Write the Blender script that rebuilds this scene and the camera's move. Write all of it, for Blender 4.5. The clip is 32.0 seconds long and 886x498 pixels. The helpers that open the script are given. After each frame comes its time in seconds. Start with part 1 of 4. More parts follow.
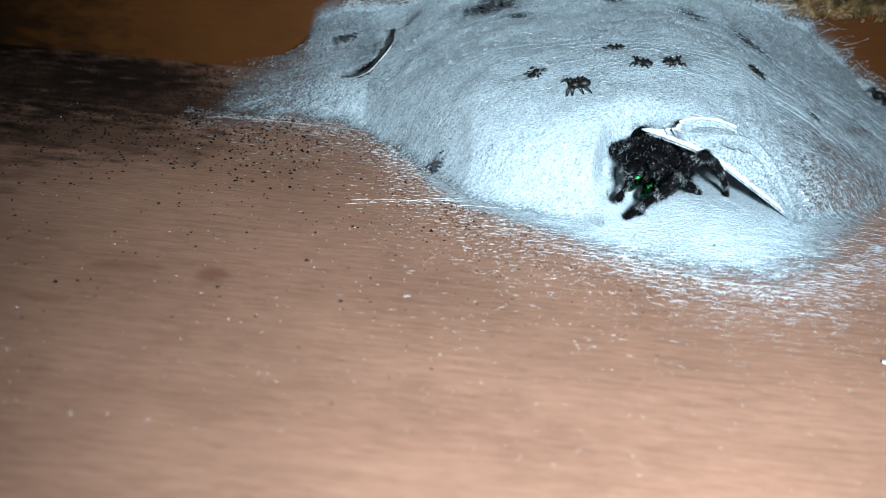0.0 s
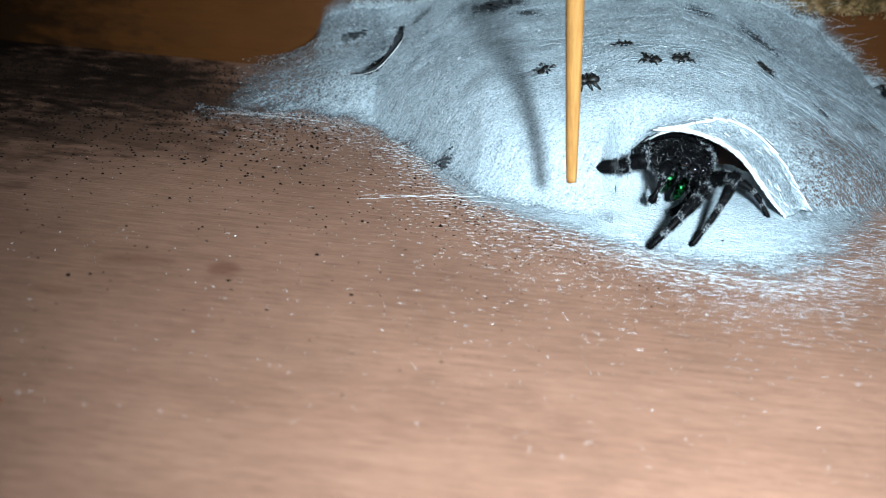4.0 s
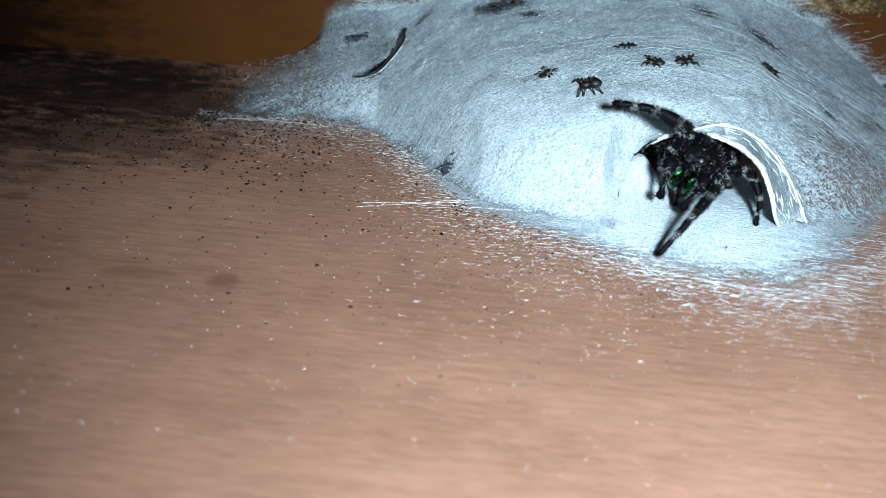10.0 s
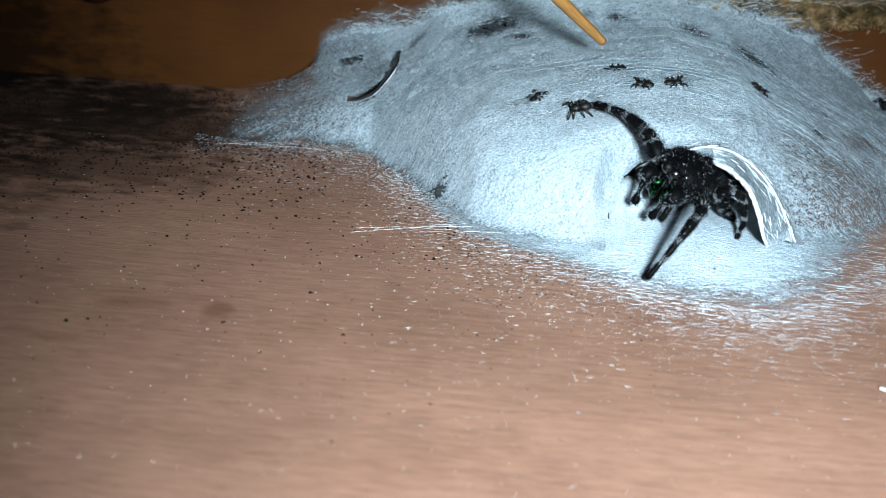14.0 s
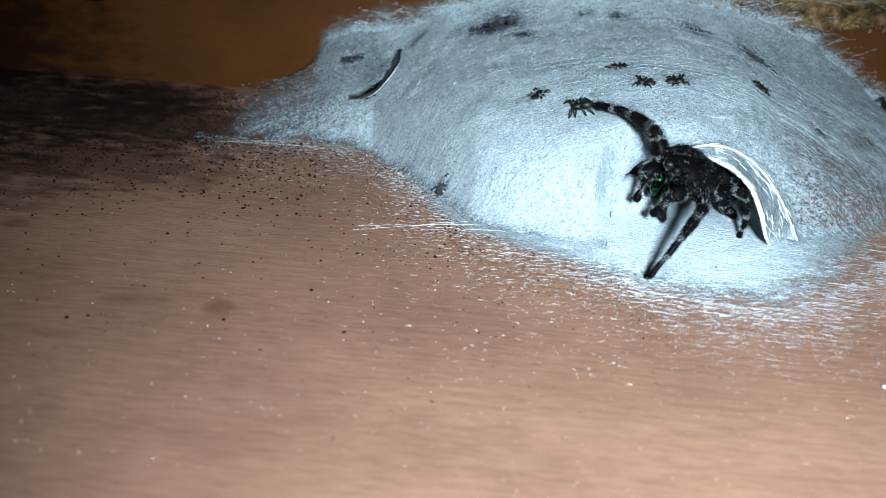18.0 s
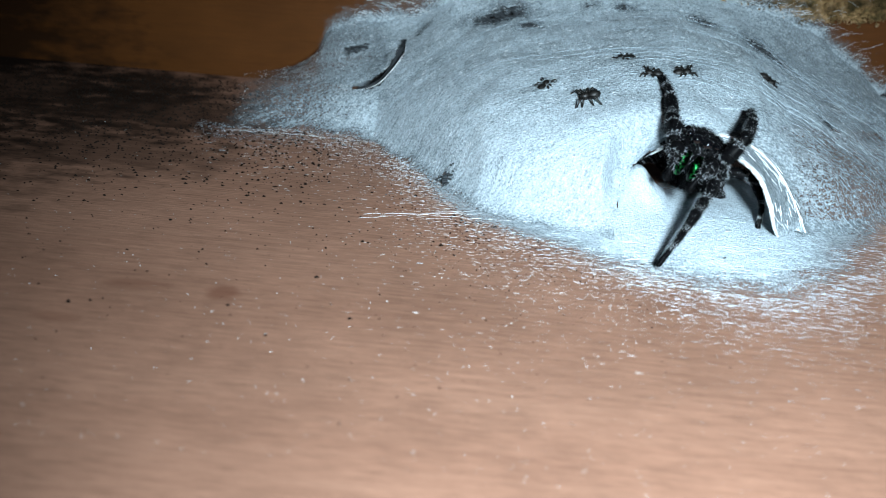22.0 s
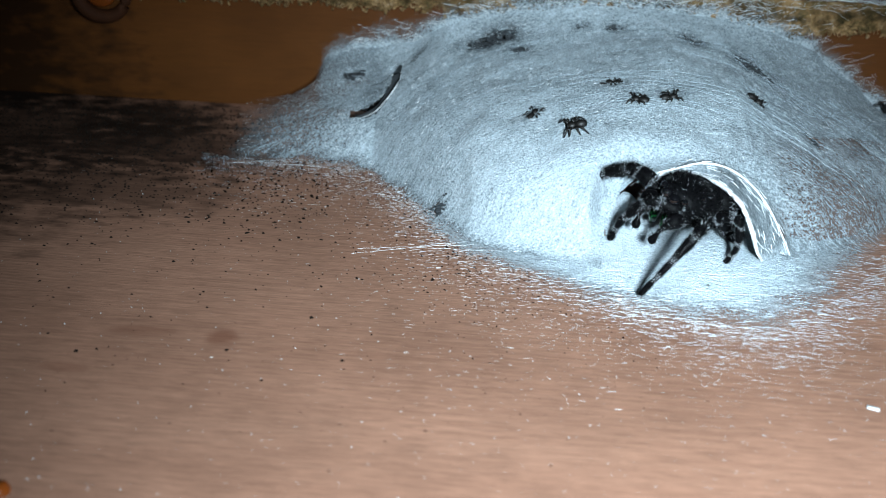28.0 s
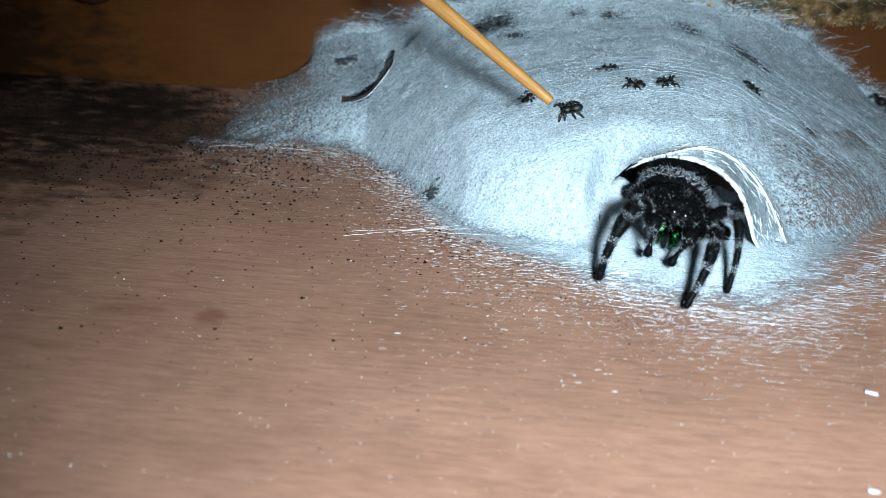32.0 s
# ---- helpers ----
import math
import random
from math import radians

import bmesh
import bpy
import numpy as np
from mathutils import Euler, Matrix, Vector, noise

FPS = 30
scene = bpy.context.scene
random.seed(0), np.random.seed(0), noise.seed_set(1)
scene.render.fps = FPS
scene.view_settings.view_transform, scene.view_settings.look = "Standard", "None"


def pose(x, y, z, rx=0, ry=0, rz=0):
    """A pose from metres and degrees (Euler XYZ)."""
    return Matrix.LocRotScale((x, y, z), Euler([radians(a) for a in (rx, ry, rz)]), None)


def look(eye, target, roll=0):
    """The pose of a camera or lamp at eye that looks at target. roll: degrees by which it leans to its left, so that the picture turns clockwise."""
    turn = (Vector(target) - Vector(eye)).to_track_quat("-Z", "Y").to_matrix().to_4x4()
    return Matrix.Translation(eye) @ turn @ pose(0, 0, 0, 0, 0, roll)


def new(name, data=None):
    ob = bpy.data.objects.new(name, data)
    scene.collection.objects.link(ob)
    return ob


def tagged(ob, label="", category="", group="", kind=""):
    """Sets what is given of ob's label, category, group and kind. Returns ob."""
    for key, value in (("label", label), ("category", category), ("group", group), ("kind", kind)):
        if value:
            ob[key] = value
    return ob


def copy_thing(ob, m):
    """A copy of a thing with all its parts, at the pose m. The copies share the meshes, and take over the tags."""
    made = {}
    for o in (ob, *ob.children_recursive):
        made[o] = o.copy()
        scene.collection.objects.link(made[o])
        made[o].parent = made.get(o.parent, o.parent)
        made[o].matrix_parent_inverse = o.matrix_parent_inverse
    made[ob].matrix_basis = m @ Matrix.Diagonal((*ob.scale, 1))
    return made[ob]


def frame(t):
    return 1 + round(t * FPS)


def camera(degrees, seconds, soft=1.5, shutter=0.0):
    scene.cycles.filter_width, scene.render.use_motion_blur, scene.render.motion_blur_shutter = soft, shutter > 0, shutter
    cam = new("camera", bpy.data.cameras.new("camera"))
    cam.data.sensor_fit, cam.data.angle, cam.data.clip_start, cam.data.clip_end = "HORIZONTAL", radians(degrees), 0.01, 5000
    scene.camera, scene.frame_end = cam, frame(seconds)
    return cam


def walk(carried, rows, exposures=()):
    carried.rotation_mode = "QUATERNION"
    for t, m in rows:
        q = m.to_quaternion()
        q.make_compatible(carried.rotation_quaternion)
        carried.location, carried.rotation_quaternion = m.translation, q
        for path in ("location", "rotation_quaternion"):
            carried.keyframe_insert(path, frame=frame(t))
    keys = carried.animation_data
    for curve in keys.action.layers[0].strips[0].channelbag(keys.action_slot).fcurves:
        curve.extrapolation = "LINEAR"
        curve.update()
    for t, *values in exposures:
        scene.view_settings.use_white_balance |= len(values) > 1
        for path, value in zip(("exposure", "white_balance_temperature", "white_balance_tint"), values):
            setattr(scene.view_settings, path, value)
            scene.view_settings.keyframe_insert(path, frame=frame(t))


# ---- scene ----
MM = 0.001  # plan in millimetres
cam = camera(49.8, 32.0, soft=0.85)
# seconds, eye in mm, turn in degrees
PATH = [
    (0, -0.15, -0.42, 28.73, 60.68, -4.74, 3.17),
    (0.5, -0.11, -0.59, 28.86, 60.77, -4.56, 3.29),
    (1, -0.23, -0.65, 28.60, 60.86, -4.74, 3.31),
    (1.5, -0.27, -0.71, 28.59, 60.82, -4.75, 3.34),
    (2, -0.20, -0.66, 28.62, 60.78, -4.69, 3.40),
    (2.5, -0.33, -0.75, 28.60, 60.70, -4.75, 3.47),
    (3, -0.40, -0.85, 28.56, 60.74, -4.75, 3.48),
    (3.5, -0.31, -0.76, 28.55, 60.71, -4.69, 3.47),
    (5.5, -0.38, -1.19, 28.59, 60.59, -4.59, 3.82),
    (6, -0.45, -1.17, 28.51, 60.65, -4.64, 3.73),
    (6.5, -0.56, -1.26, 28.37, 60.76, -4.73, 3.74),
    (7, -0.61, -1.59, 28.45, 60.77, -4.75, 3.95),
    (7.5, -0.34, -1.45, 28.81, 60.67, -4.56, 3.96),
    (8, -0.36, -0.18, 28.29, 60.57, -4.62, 3.80),
    (8.5, -0.21, -0.36, 28.70, 60.29, -4.49, 3.91),
    (9, 0.02, -0.15, 28.94, 60.18, -4.26, 3.97),
    (9.5, 0.29, -0.13, 29.50, 59.91, -4.00, 4.10),
    (10, 0.27, 0.10, 29.69, 59.82, -3.97, 4.02),
    (10.5, 0.84, 0.14, 30.74, 59.80, -3.42, 3.93),
    (11, 1.41, 0.25, 31.88, 59.80, -2.96, 3.89),
    (11.5, 1.04, -0.04, 31.15, 60.33, -3.28, 4.01),
    (12, 0.98, 0.01, 31.13, 60.26, -3.28, 4.01),
    (12.5, 1.12, 0.08, 31.35, 60.10, -3.22, 4.07),
    (13, 1.17, 0.03, 31.43, 60.00, -3.13, 4.08),
    (13.5, 1.14, 0.02, 31.35, 60.07, -3.14, 4.02),
    (14, 1.16, 0.06, 31.40, 60.01, -3.14, 4.07),
    (14.5, 1.17, 0.08, 31.38, 59.94, -3.14, 4.10),
    (16.5, 1.02, 0.04, 31.08, 60.03, -3.29, 4.00),
    (17, 1.28, 0.12, 31.60, 59.80, -3.10, 4.05),
    (17.5, 1.27, 0.11, 31.61, 59.77, -3.03, 4.06),
    (18, 1.05, 0.06, 31.09, 60.12, -3.24, 4.08),
    (18.5, 1.14, 0.09, 31.35, 59.82, -3.13, 4.08),
    (19, 1.17, 0.01, 31.17, 60.10, -3.13, 4.11),
    (19.5, 1.67, 0.25, 32.24, 59.59, -2.69, 4.11),
    (20, 1.70, 0.26, 32.15, 59.76, -2.70, 4.14),
    (20.5, 1.51, 0.18, 31.82, 60.03, -2.85, 4.09),
    (21, 1.35, 0.08, 31.61, 59.90, -3.00, 4.09),
    (21.5, 1.45, 0.16, 31.89, 59.76, -2.86, 4.06),
    (22, 0.44, 0.09, 29.93, 60.31, -3.77, 4.06),
    (22.5, 0.57, 0.18, 30.48, 59.64, -3.51, 4.18),
    (23, 1.40, 0.49, 32.14, 58.69, -2.62, 4.34),
    (23.5, 2.70, 1.22, 34.56, 58.06, -1.37, 4.42),
    (24, 4.86, 2.25, 38.06, 57.17, 0.39, 4.59),
    (24.5, 4.19, 1.03, 37.12, 58.63, -0.40, 4.45),
    (25, 3.55, 0.67, 36.09, 59.01, -1.01, 4.56),
    (25.5, 3.63, 0.75, 36.26, 58.66, -0.91, 4.68),
    (27.5, 2.70, 0.30, 34.52, 58.94, -1.50, 4.71),
    (28, 2.73, 0.41, 34.64, 58.64, -1.54, 4.82),
    (28.5, 2.73, 0.40, 34.70, 58.61, -1.50, 4.80),
    (29, 2.67, 0.33, 34.46, 58.83, -1.67, 4.76),
    (29.5, 2.60, 0.36, 34.40, 58.87, -1.74, 4.67),
    (30, 2.65, 0.56, 33.91, 58.82, -1.86, 4.66),
    (30.5, 2.47, 0.51, 33.07, 58.70, -2.24, 4.49),
    (31, 2.45, 0.46, 33.05, 58.72, -2.28, 4.52),
    (31.5, 2.38, 0.44, 33.03, 58.73, -2.31, 4.49),
    (32, 2.25, 0.38, 32.81, 59.01, -2.53, 4.36),
]
walk(cam, [(t, pose(x * MM, y * MM, z * MM, rx, ry, rz)) for t, x, y, z, rx, ry, rz in PATH],
     exposures=[(0, -0.07), (6, -0.03), (8.5, -0.06), (10, -0.1), (19, -0.12), (22, -0.08), (23, -0.16), (24, -0.25), (25, -0.14), (28, -0.15), (30, -0.13), (32, -0.12)])
cam.data.dof.use_dof, cam.data.dof.focus_distance, cam.data.dof.aperture_fstop = True, 66 * MM, 50

# ---- light ----
world = bpy.data.worlds.new("world")
scene.world = world
world.use_nodes = True
world.node_tree.nodes["Background"].inputs[0].default_value = (0.55, 0.65, 0.8, 1)
world.node_tree.nodes["Background"].inputs[1].default_value = 0.002


def lamp(name, kind, eye, target, power, colour, size):
    data = bpy.data.lights.new(name, kind)
    data.energy, data.color = power, colour
    data.shadow_soft_size = size * MM
    ob = new(name, data)
    ob.matrix_world = look(Vector(eye) * MM, Vector(target) * MM)
    return data


torch = lamp("torch", "SPOT", (17.5, -5, 37), (11, 37, 0), 0.68, (0.725, 0.9, 1.01), 5.0)
torch.spot_size, torch.spot_blend = radians(80), 1.0


# ---- materials ----
def material(name, rough=0.6, metal=0.0):
    m = bpy.data.materials.new(name)
    m.use_nodes = True
    b = m.node_tree.nodes["Principled BSDF"]
    b.inputs["Roughness"].default_value, b.inputs["Metallic"].default_value = rough, metal
    return m, m.node_tree, b


def node(tree, kind, **values):
    n = tree.nodes.new(kind)
    for key, value in values.items():
        n.inputs[key.replace("_", " ")].default_value = value
    return n


def coords(tree, scale=(1, 1, 1)):
    """Object coordinates in millimetres, stretched."""
    c, m = tree.nodes.new("ShaderNodeTexCoord"), tree.nodes.new("ShaderNodeMapping")
    m.inputs["Scale"].default_value = [1000 * s for s in scale]
    tree.links.new(c.outputs["Object"], m.inputs["Vector"])
    return m.outputs["Vector"]


def fuzz(tree, where, scale, detail=3.0, rough=0.55):
    n = node(tree, "ShaderNodeTexNoise", Scale=scale, Detail=detail, Roughness=rough)
    tree.links.new(where, n.inputs["Vector"])
    return n.outputs["Fac"]


def ramp(tree, fac, *stops):
    n = tree.nodes.new("ShaderNodeValToRGB")
    while len(n.color_ramp.elements) < len(stops):
        n.color_ramp.elements.new(0.5)
    for e, (at, c) in zip(n.color_ramp.elements, stops):
        e.position = at
        e.color = (c, c, c, 1) if isinstance(c, float) else (*c, 1)
    tree.links.new(fac, n.inputs["Fac"])
    return n.outputs["Color"]


def mix(tree, fac, a, b, how="MIX"):
    n = tree.nodes.new("ShaderNodeMix")
    n.data_type, n.blend_type = "RGBA", how
    for sock, v in ((n.inputs[0], fac), (n.inputs[6], a), (n.inputs[7], b)):
        if isinstance(v, (int, float)):
            sock.default_value = v
        elif isinstance(v, tuple):
            sock.default_value = (*v, 1)
        else:
            tree.links.new(v, sock)
    return n.outputs[2]


def maths(tree, how, a, b=0.0):
    n = tree.nodes.new("ShaderNodeMath")
    n.operation = how
    for sock, v in zip(n.inputs, (a, b)):
        if isinstance(v, (int, float)):
            sock.default_value = v
        else:
            tree.links.new(v, sock)
    return n.outputs[0]


def bump(tree, shader, height, strength, depth):
    n = node(tree, "ShaderNodeBump", Strength=strength, Distance=depth * MM)
    tree.links.new(height, n.inputs["Height"])
    tree.links.new(n.outputs["Normal"], shader.inputs["Normal"])


def wood_material(name, dark, mid, light, rough, grained=1.0):
    m, tree, b = material(name, rough)
    b.inputs["Specular IOR Level"].default_value = 0.12
    grain = fuzz(tree, coords(tree, (0.06, 1.6, 1.6)), 1.6, 6, 0.7)
    broad = fuzz(tree, coords(tree, (0.03, 0.25, 0.3)), 0.5, 3)
    fine = fuzz(tree, coords(tree, (0.22, 4.5, 4.5)), 2.0, 3, 0.75)
    stain = fuzz(tree, coords(tree, (0.12, 0.12, 0.12)), 1.0, 5, 0.6)
    c = ramp(tree, grain, (0.3, dark), (0.5, mid), (0.72, light))
    c = mix(tree, 1 - 0.42 * grained, c, mid)
    c = mix(tree, 0.22, c, ramp(tree, broad, (0.3, dark), (0.7, light)))
    c = mix(tree, 0.36 * grained, c, ramp(tree, fine, (0.36, 0.2), (0.64, 0.8)), "OVERLAY")
    c = mix(tree, 0.3, c, ramp(tree, stain, (0.35, 0.34), (0.6, 0.62)), "OVERLAY")
    tree.links.new(c, b.inputs["Base Color"])
    tree.links.new(ramp(tree, grain, (0.3, rough + 0.1), (0.7, rough - 0.1)), b.inputs["Roughness"])
    bump(tree, b, fine, 0.35 * grained, 0.05)
    return m


def stain_and_dim(m, spots, tint=(0.13, 0.05, 0.03)):
    """Blots, reddish-brown stains and painted-in fading light alike, each a soft uneven ellipse at (x, y) with
    half-widths.
    """
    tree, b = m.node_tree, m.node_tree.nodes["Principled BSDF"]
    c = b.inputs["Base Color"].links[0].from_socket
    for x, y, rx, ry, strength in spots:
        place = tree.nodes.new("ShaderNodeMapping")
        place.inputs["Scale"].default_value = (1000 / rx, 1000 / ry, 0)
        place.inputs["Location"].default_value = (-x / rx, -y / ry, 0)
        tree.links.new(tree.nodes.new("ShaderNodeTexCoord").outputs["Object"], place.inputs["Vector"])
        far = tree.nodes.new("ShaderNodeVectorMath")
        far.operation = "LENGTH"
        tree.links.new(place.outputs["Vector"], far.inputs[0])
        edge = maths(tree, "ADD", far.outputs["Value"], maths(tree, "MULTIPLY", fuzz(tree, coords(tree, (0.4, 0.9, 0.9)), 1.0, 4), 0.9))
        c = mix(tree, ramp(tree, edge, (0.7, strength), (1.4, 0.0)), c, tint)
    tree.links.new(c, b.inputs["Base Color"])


BOARD = wood_material("brown_board", (0.155, 0.075, 0.049), (0.25, 0.128, 0.085), (0.335, 0.183, 0.125), 0.5)
RISER = wood_material("orange_board", (0.06, 0.019, 0.0041), (0.086, 0.029, 0.0069), (0.115, 0.041, 0.0101), 0.55, 0.4)

# Rear-left blots: dirt there, plus the light's falloff put into the colour.
stain_and_dim(BOARD, [(-48, 82, 50, 16, 0.97), (-28, 76, 14, 10, 0.85), (-56, 66, 46, 16, 0.85), (-44, 58, 34, 16, 0.6), (-28, 63, 24, 10, 0.55), (-26, 71, 28, 12, 0.7), (-40, 72, 40, 18, 0.75)], (0.014, 0.009, 0.007))
# Darkens the rail's left end: the torch's falloff put into the colour.
stain_and_dim(RISER, [(-50, 80.7, 34, 90, 0.92)], (0.02, 0.008, 0.003))
stain_and_dim(BOARD, [(-13.4, 45.2, 2.2, 1.6, 0.6), (-18.5, 45.4, 4.0, 1.3, 0.35), (-21.5, 41.5, 3.0, 1.0, 0.3)])


def silk_material(name, thin, low, high):
    """White silk cloth; 'weave' says how closely it is woven, 'flow' runs along and across its threads in millimetres."""
    m, tree, b = material(name, 0.42)
    b.inputs["Specular IOR Level"].default_value = 0.6
    flow, dens = tree.nodes.new("ShaderNodeAttribute"), tree.nodes.new("ShaderNodeAttribute")
    flow.attribute_name, dens.attribute_name = "flow", "weave"

    def laid(turn, long, fine, detail):
        n = tree.nodes.new("ShaderNodeMapping")
        n.inputs["Rotation"].default_value = (0, 0, radians(turn))
        tree.links.new(flow.outputs["Vector"], n.inputs["Vector"])
        k = tree.nodes.new("ShaderNodeMapping")
        k.inputs["Scale"].default_value = (long, fine, 1)
        tree.links.new(n.outputs["Vector"], k.inputs["Vector"])
        return fuzz(tree, k.outputs["Vector"], 1.0, detail, 0.7)

    combed, crossed, broad = laid(0, 1.6, 5.5, 4), laid(38, 1.8, 6.0, 3), laid(-14, 0.22, 1.1, 3)
    knots = fuzz(tree, coords(tree, (1.0, 1.0, 1.0)), 6.5, 3, 0.8)
    cloud = fuzz(tree, coords(tree, (0.2, 0.2, 0.2)), 1.0, 4, 0.6)
    web = maths(tree, "ADD", maths(tree, "MULTIPLY", combed, 0.22), maths(tree, "MULTIPLY", crossed, 0.2))
    web = maths(tree, "ADD", web, maths(tree, "MULTIPLY", knots, 0.58))
    loose = maths(tree, "ADD", web, maths(tree, "MULTIPLY", maths(tree, "SUBTRACT", maths(tree, "ADD", cloud, broad), 1.0), 0.3))
    cover = maths(tree, "ADD", maths(tree, "SUBTRACT", loose, 0.5), dens.outputs["Fac"])
    alpha = ramp(tree, cover, (thin, 0.0), (thin + 0.5, 1.0))
    white = maths(tree, "ADD", maths(tree, "ADD", maths(tree, "MULTIPLY", web, 0.75), maths(tree, "MULTIPLY", loose, 0.25)), maths(tree, "MULTIPLY", maths(tree, "SUBTRACT", dens.outputs["Fac"], 0.55), 0.12))
    tree.links.new(mix(tree, ramp(tree, white, (0.37, 0.0), (0.66, 1.0)), low, high), b.inputs["Base Color"])
    tree.links.new(alpha, b.inputs["Alpha"])
    bump(tree, b, web, 0.9, 0.25)
    return m


SILK = silk_material("woven_silk", 0.14, (0.09, 0.125, 0.145), (0.66, 0.76, 0.82))
DENSE = silk_material("dense_silk", 0.14, (0.26, 0.33, 0.37), (0.7, 0.79, 0.85))


def plain(name, colour, rough, vary=0.35, scale=2.0, spec=0.5):
    m, tree, b = material(name, rough)
    n = fuzz(tree, coords(tree), scale, 4, 0.65)
    c = mix(tree, n, tuple(v * (1 - vary) for v in colour), tuple(min(1, v * (1 + vary)) for v in colour))
    tree.links.new(c, b.inputs["Base Color"])
    b.inputs["Specular IOR Level"].default_value = spec
    bump(tree, b, n, 0.3, 0.05)
    return m


THREAD = plain("silk_thread", (0.8, 0.9, 0.95), 0.3)
DULL = plain("dusty_silk_thread", (0.48, 0.46, 0.44), 0.4)
FINE = plain("fine_silk_thread", (0.5, 0.62, 0.7), 0.35)
BLACK = plain("black_cuticle", (0.003, 0.003, 0.0035), 0.45, spec=0.06)
FUR = plain("black_fur", (0.002, 0.002, 0.0024), 0.9, spec=0.04)
PALE = plain("white_hairs", (0.42, 0.45, 0.48), 0.6)
GREY = plain("grey_hairs", (0.03, 0.033, 0.035), 0.8, spec=0.1)
EYE, _t, _b = material("glossy_eye", 0.07)
_b.inputs["Base Color"].default_value = (0.004, 0.004, 0.005, 1)
_b.inputs["Coat Weight"].default_value = 1.0
_b.inputs["Coat Roughness"].default_value = 0.06
GREEN, _t, _b = material("metallic_green_fang", 0.32, 1.0)
_t.links.new(ramp(_t, fuzz(_t, coords(_t), 3.0, 3), (0.5, (0.003, 0.006, 0.004)), (0.66, (0.016, 0.24, 0.055))), _b.inputs["Base Color"])
STICK = wood_material("pale_stick", (0.24, 0.1, 0.026), (0.4, 0.19, 0.055), (0.55, 0.3, 0.1), 0.45)
GAP_SHADE = plain("dark_gap_shade", (0.04, 0.045, 0.05), 0.9)
DIRT = plain("dark_specks", (0.012, 0.008, 0.006), 0.9, spec=0.08)
STONE = plain("dark_beyond", (0.02, 0.018, 0.016), 0.9)


# ---- mesh helpers ----
def part(name, bm, mat, parent=None, label=""):
    """Links a bmesh in millimetres as one mesh object, under a thing if given."""
    bm.transform(Matrix.Scale(MM, 4))
    data = bpy.data.meshes.new(name)
    bm.to_mesh(data)
    bm.free()
    for m in mat if isinstance(mat, (list, tuple)) else [mat]:
        data.materials.append(m)
    data.polygons.foreach_set("use_smooth", [True] * len(data.polygons))
    ob = new(name, data)
    ob.parent = parent
    if label:
        ob["label"] = label
    return ob


def tube(bm, points, radii, sides=8, slot=0, caps=True):
    """A tapering tube through points."""
    rings = []
    pts = [Vector(p) for p in points]
    for i, p in enumerate(pts):
        d = (pts[min(i + 1, len(pts) - 1)] - pts[max(i - 1, 0)]).normalized()
        side = d.cross(Vector((0, 0, 1)) if abs(d.z) < 0.9 else Vector((1, 0, 0))).normalized()
        up = side.cross(d)
        r = radii[i] if isinstance(radii, (list, tuple)) else radii
        rings.append([bm.verts.new(p + (side * math.cos(a) + up * math.sin(a)) * r) for a in (2 * math.pi * k / sides for k in range(sides))])
    for a, b in zip(rings, rings[1:]):
        for k in range(sides):
            bm.faces.new((b[k], b[(k + 1) % sides], a[(k + 1) % sides], a[k])).material_index = slot
    if caps:
        for ring in (rings[0], rings[-1][::-1]):
            bm.faces.new(ring).material_index = slot


def ball(bm, centre, size, u=16, v=10, slot=0, turn=None):
    m = Matrix.Translation(centre) @ (turn or Matrix()) @ Matrix.Diagonal((*size, 1))
    made = bmesh.ops.create_uvsphere(bm, u_segments=u, v_segments=v, radius=1, matrix=m)
    for f in {f for vert in made["verts"] for f in vert.link_faces}:
        f.material_index = slot
    return made["verts"]


def between(x, table):
    """Straight lines through a table of (x, y)."""
    return float(np.interp(x, [a for a, _ in table], [b for _, b in table]))


def ease(x):
    x = min(1.0, max(0.0, x))
    return x * x * (3 - 2 * x)


# ---- the boards ----
def slab(name, lo, hi, mat, cuts=1):
    bm = bmesh.new()
    bmesh.ops.create_cube(bm, size=1, matrix=Matrix.LocRotScale([(a + b) / 2 for a, b in zip(lo, hi)], None, [b - a for a, b in zip(lo, hi)]))
    bmesh.ops.bevel(bm, geom=bm.edges[:], offset=0.5, segments=2, affect="EDGES")
    ob = part(name, bm, mat)
    ob.data.polygons.foreach_set("use_smooth", [False] * len(ob.data.polygons))
    return ob


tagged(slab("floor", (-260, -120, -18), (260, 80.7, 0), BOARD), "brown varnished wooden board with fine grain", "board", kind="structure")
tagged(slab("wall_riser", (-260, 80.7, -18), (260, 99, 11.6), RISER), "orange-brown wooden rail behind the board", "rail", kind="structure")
tagged(slab("wall_back", (-260, 108, -18), (260, 116, 200), STONE), "dark wall beyond the wooden rail", "wall", kind="structure")

# ---- the silk retreat ----
FRONT = [(-23, 69), (-19, 68.2), (-14, 69), (-8, 68.6), (-4, 63.6), (-2, 61), (0.7, 58.2), (3.6, 57), (6.7, 56.4), (10, 55.6), (14, 56.5), (19, 57.4), (22, 58.0), (25, 58.2), (28, 59.6), (30, 61.5), (33, 65), (40, 73)]
CROWN = [(-23, 1.5), (-19, 2.6), (-14, 4), (-6.5, 5.6), (2, 7.5), (8, 8.3), (15, 9.2), (20, 8.5), (26, 5.8), (33, 4), (40, 2)]
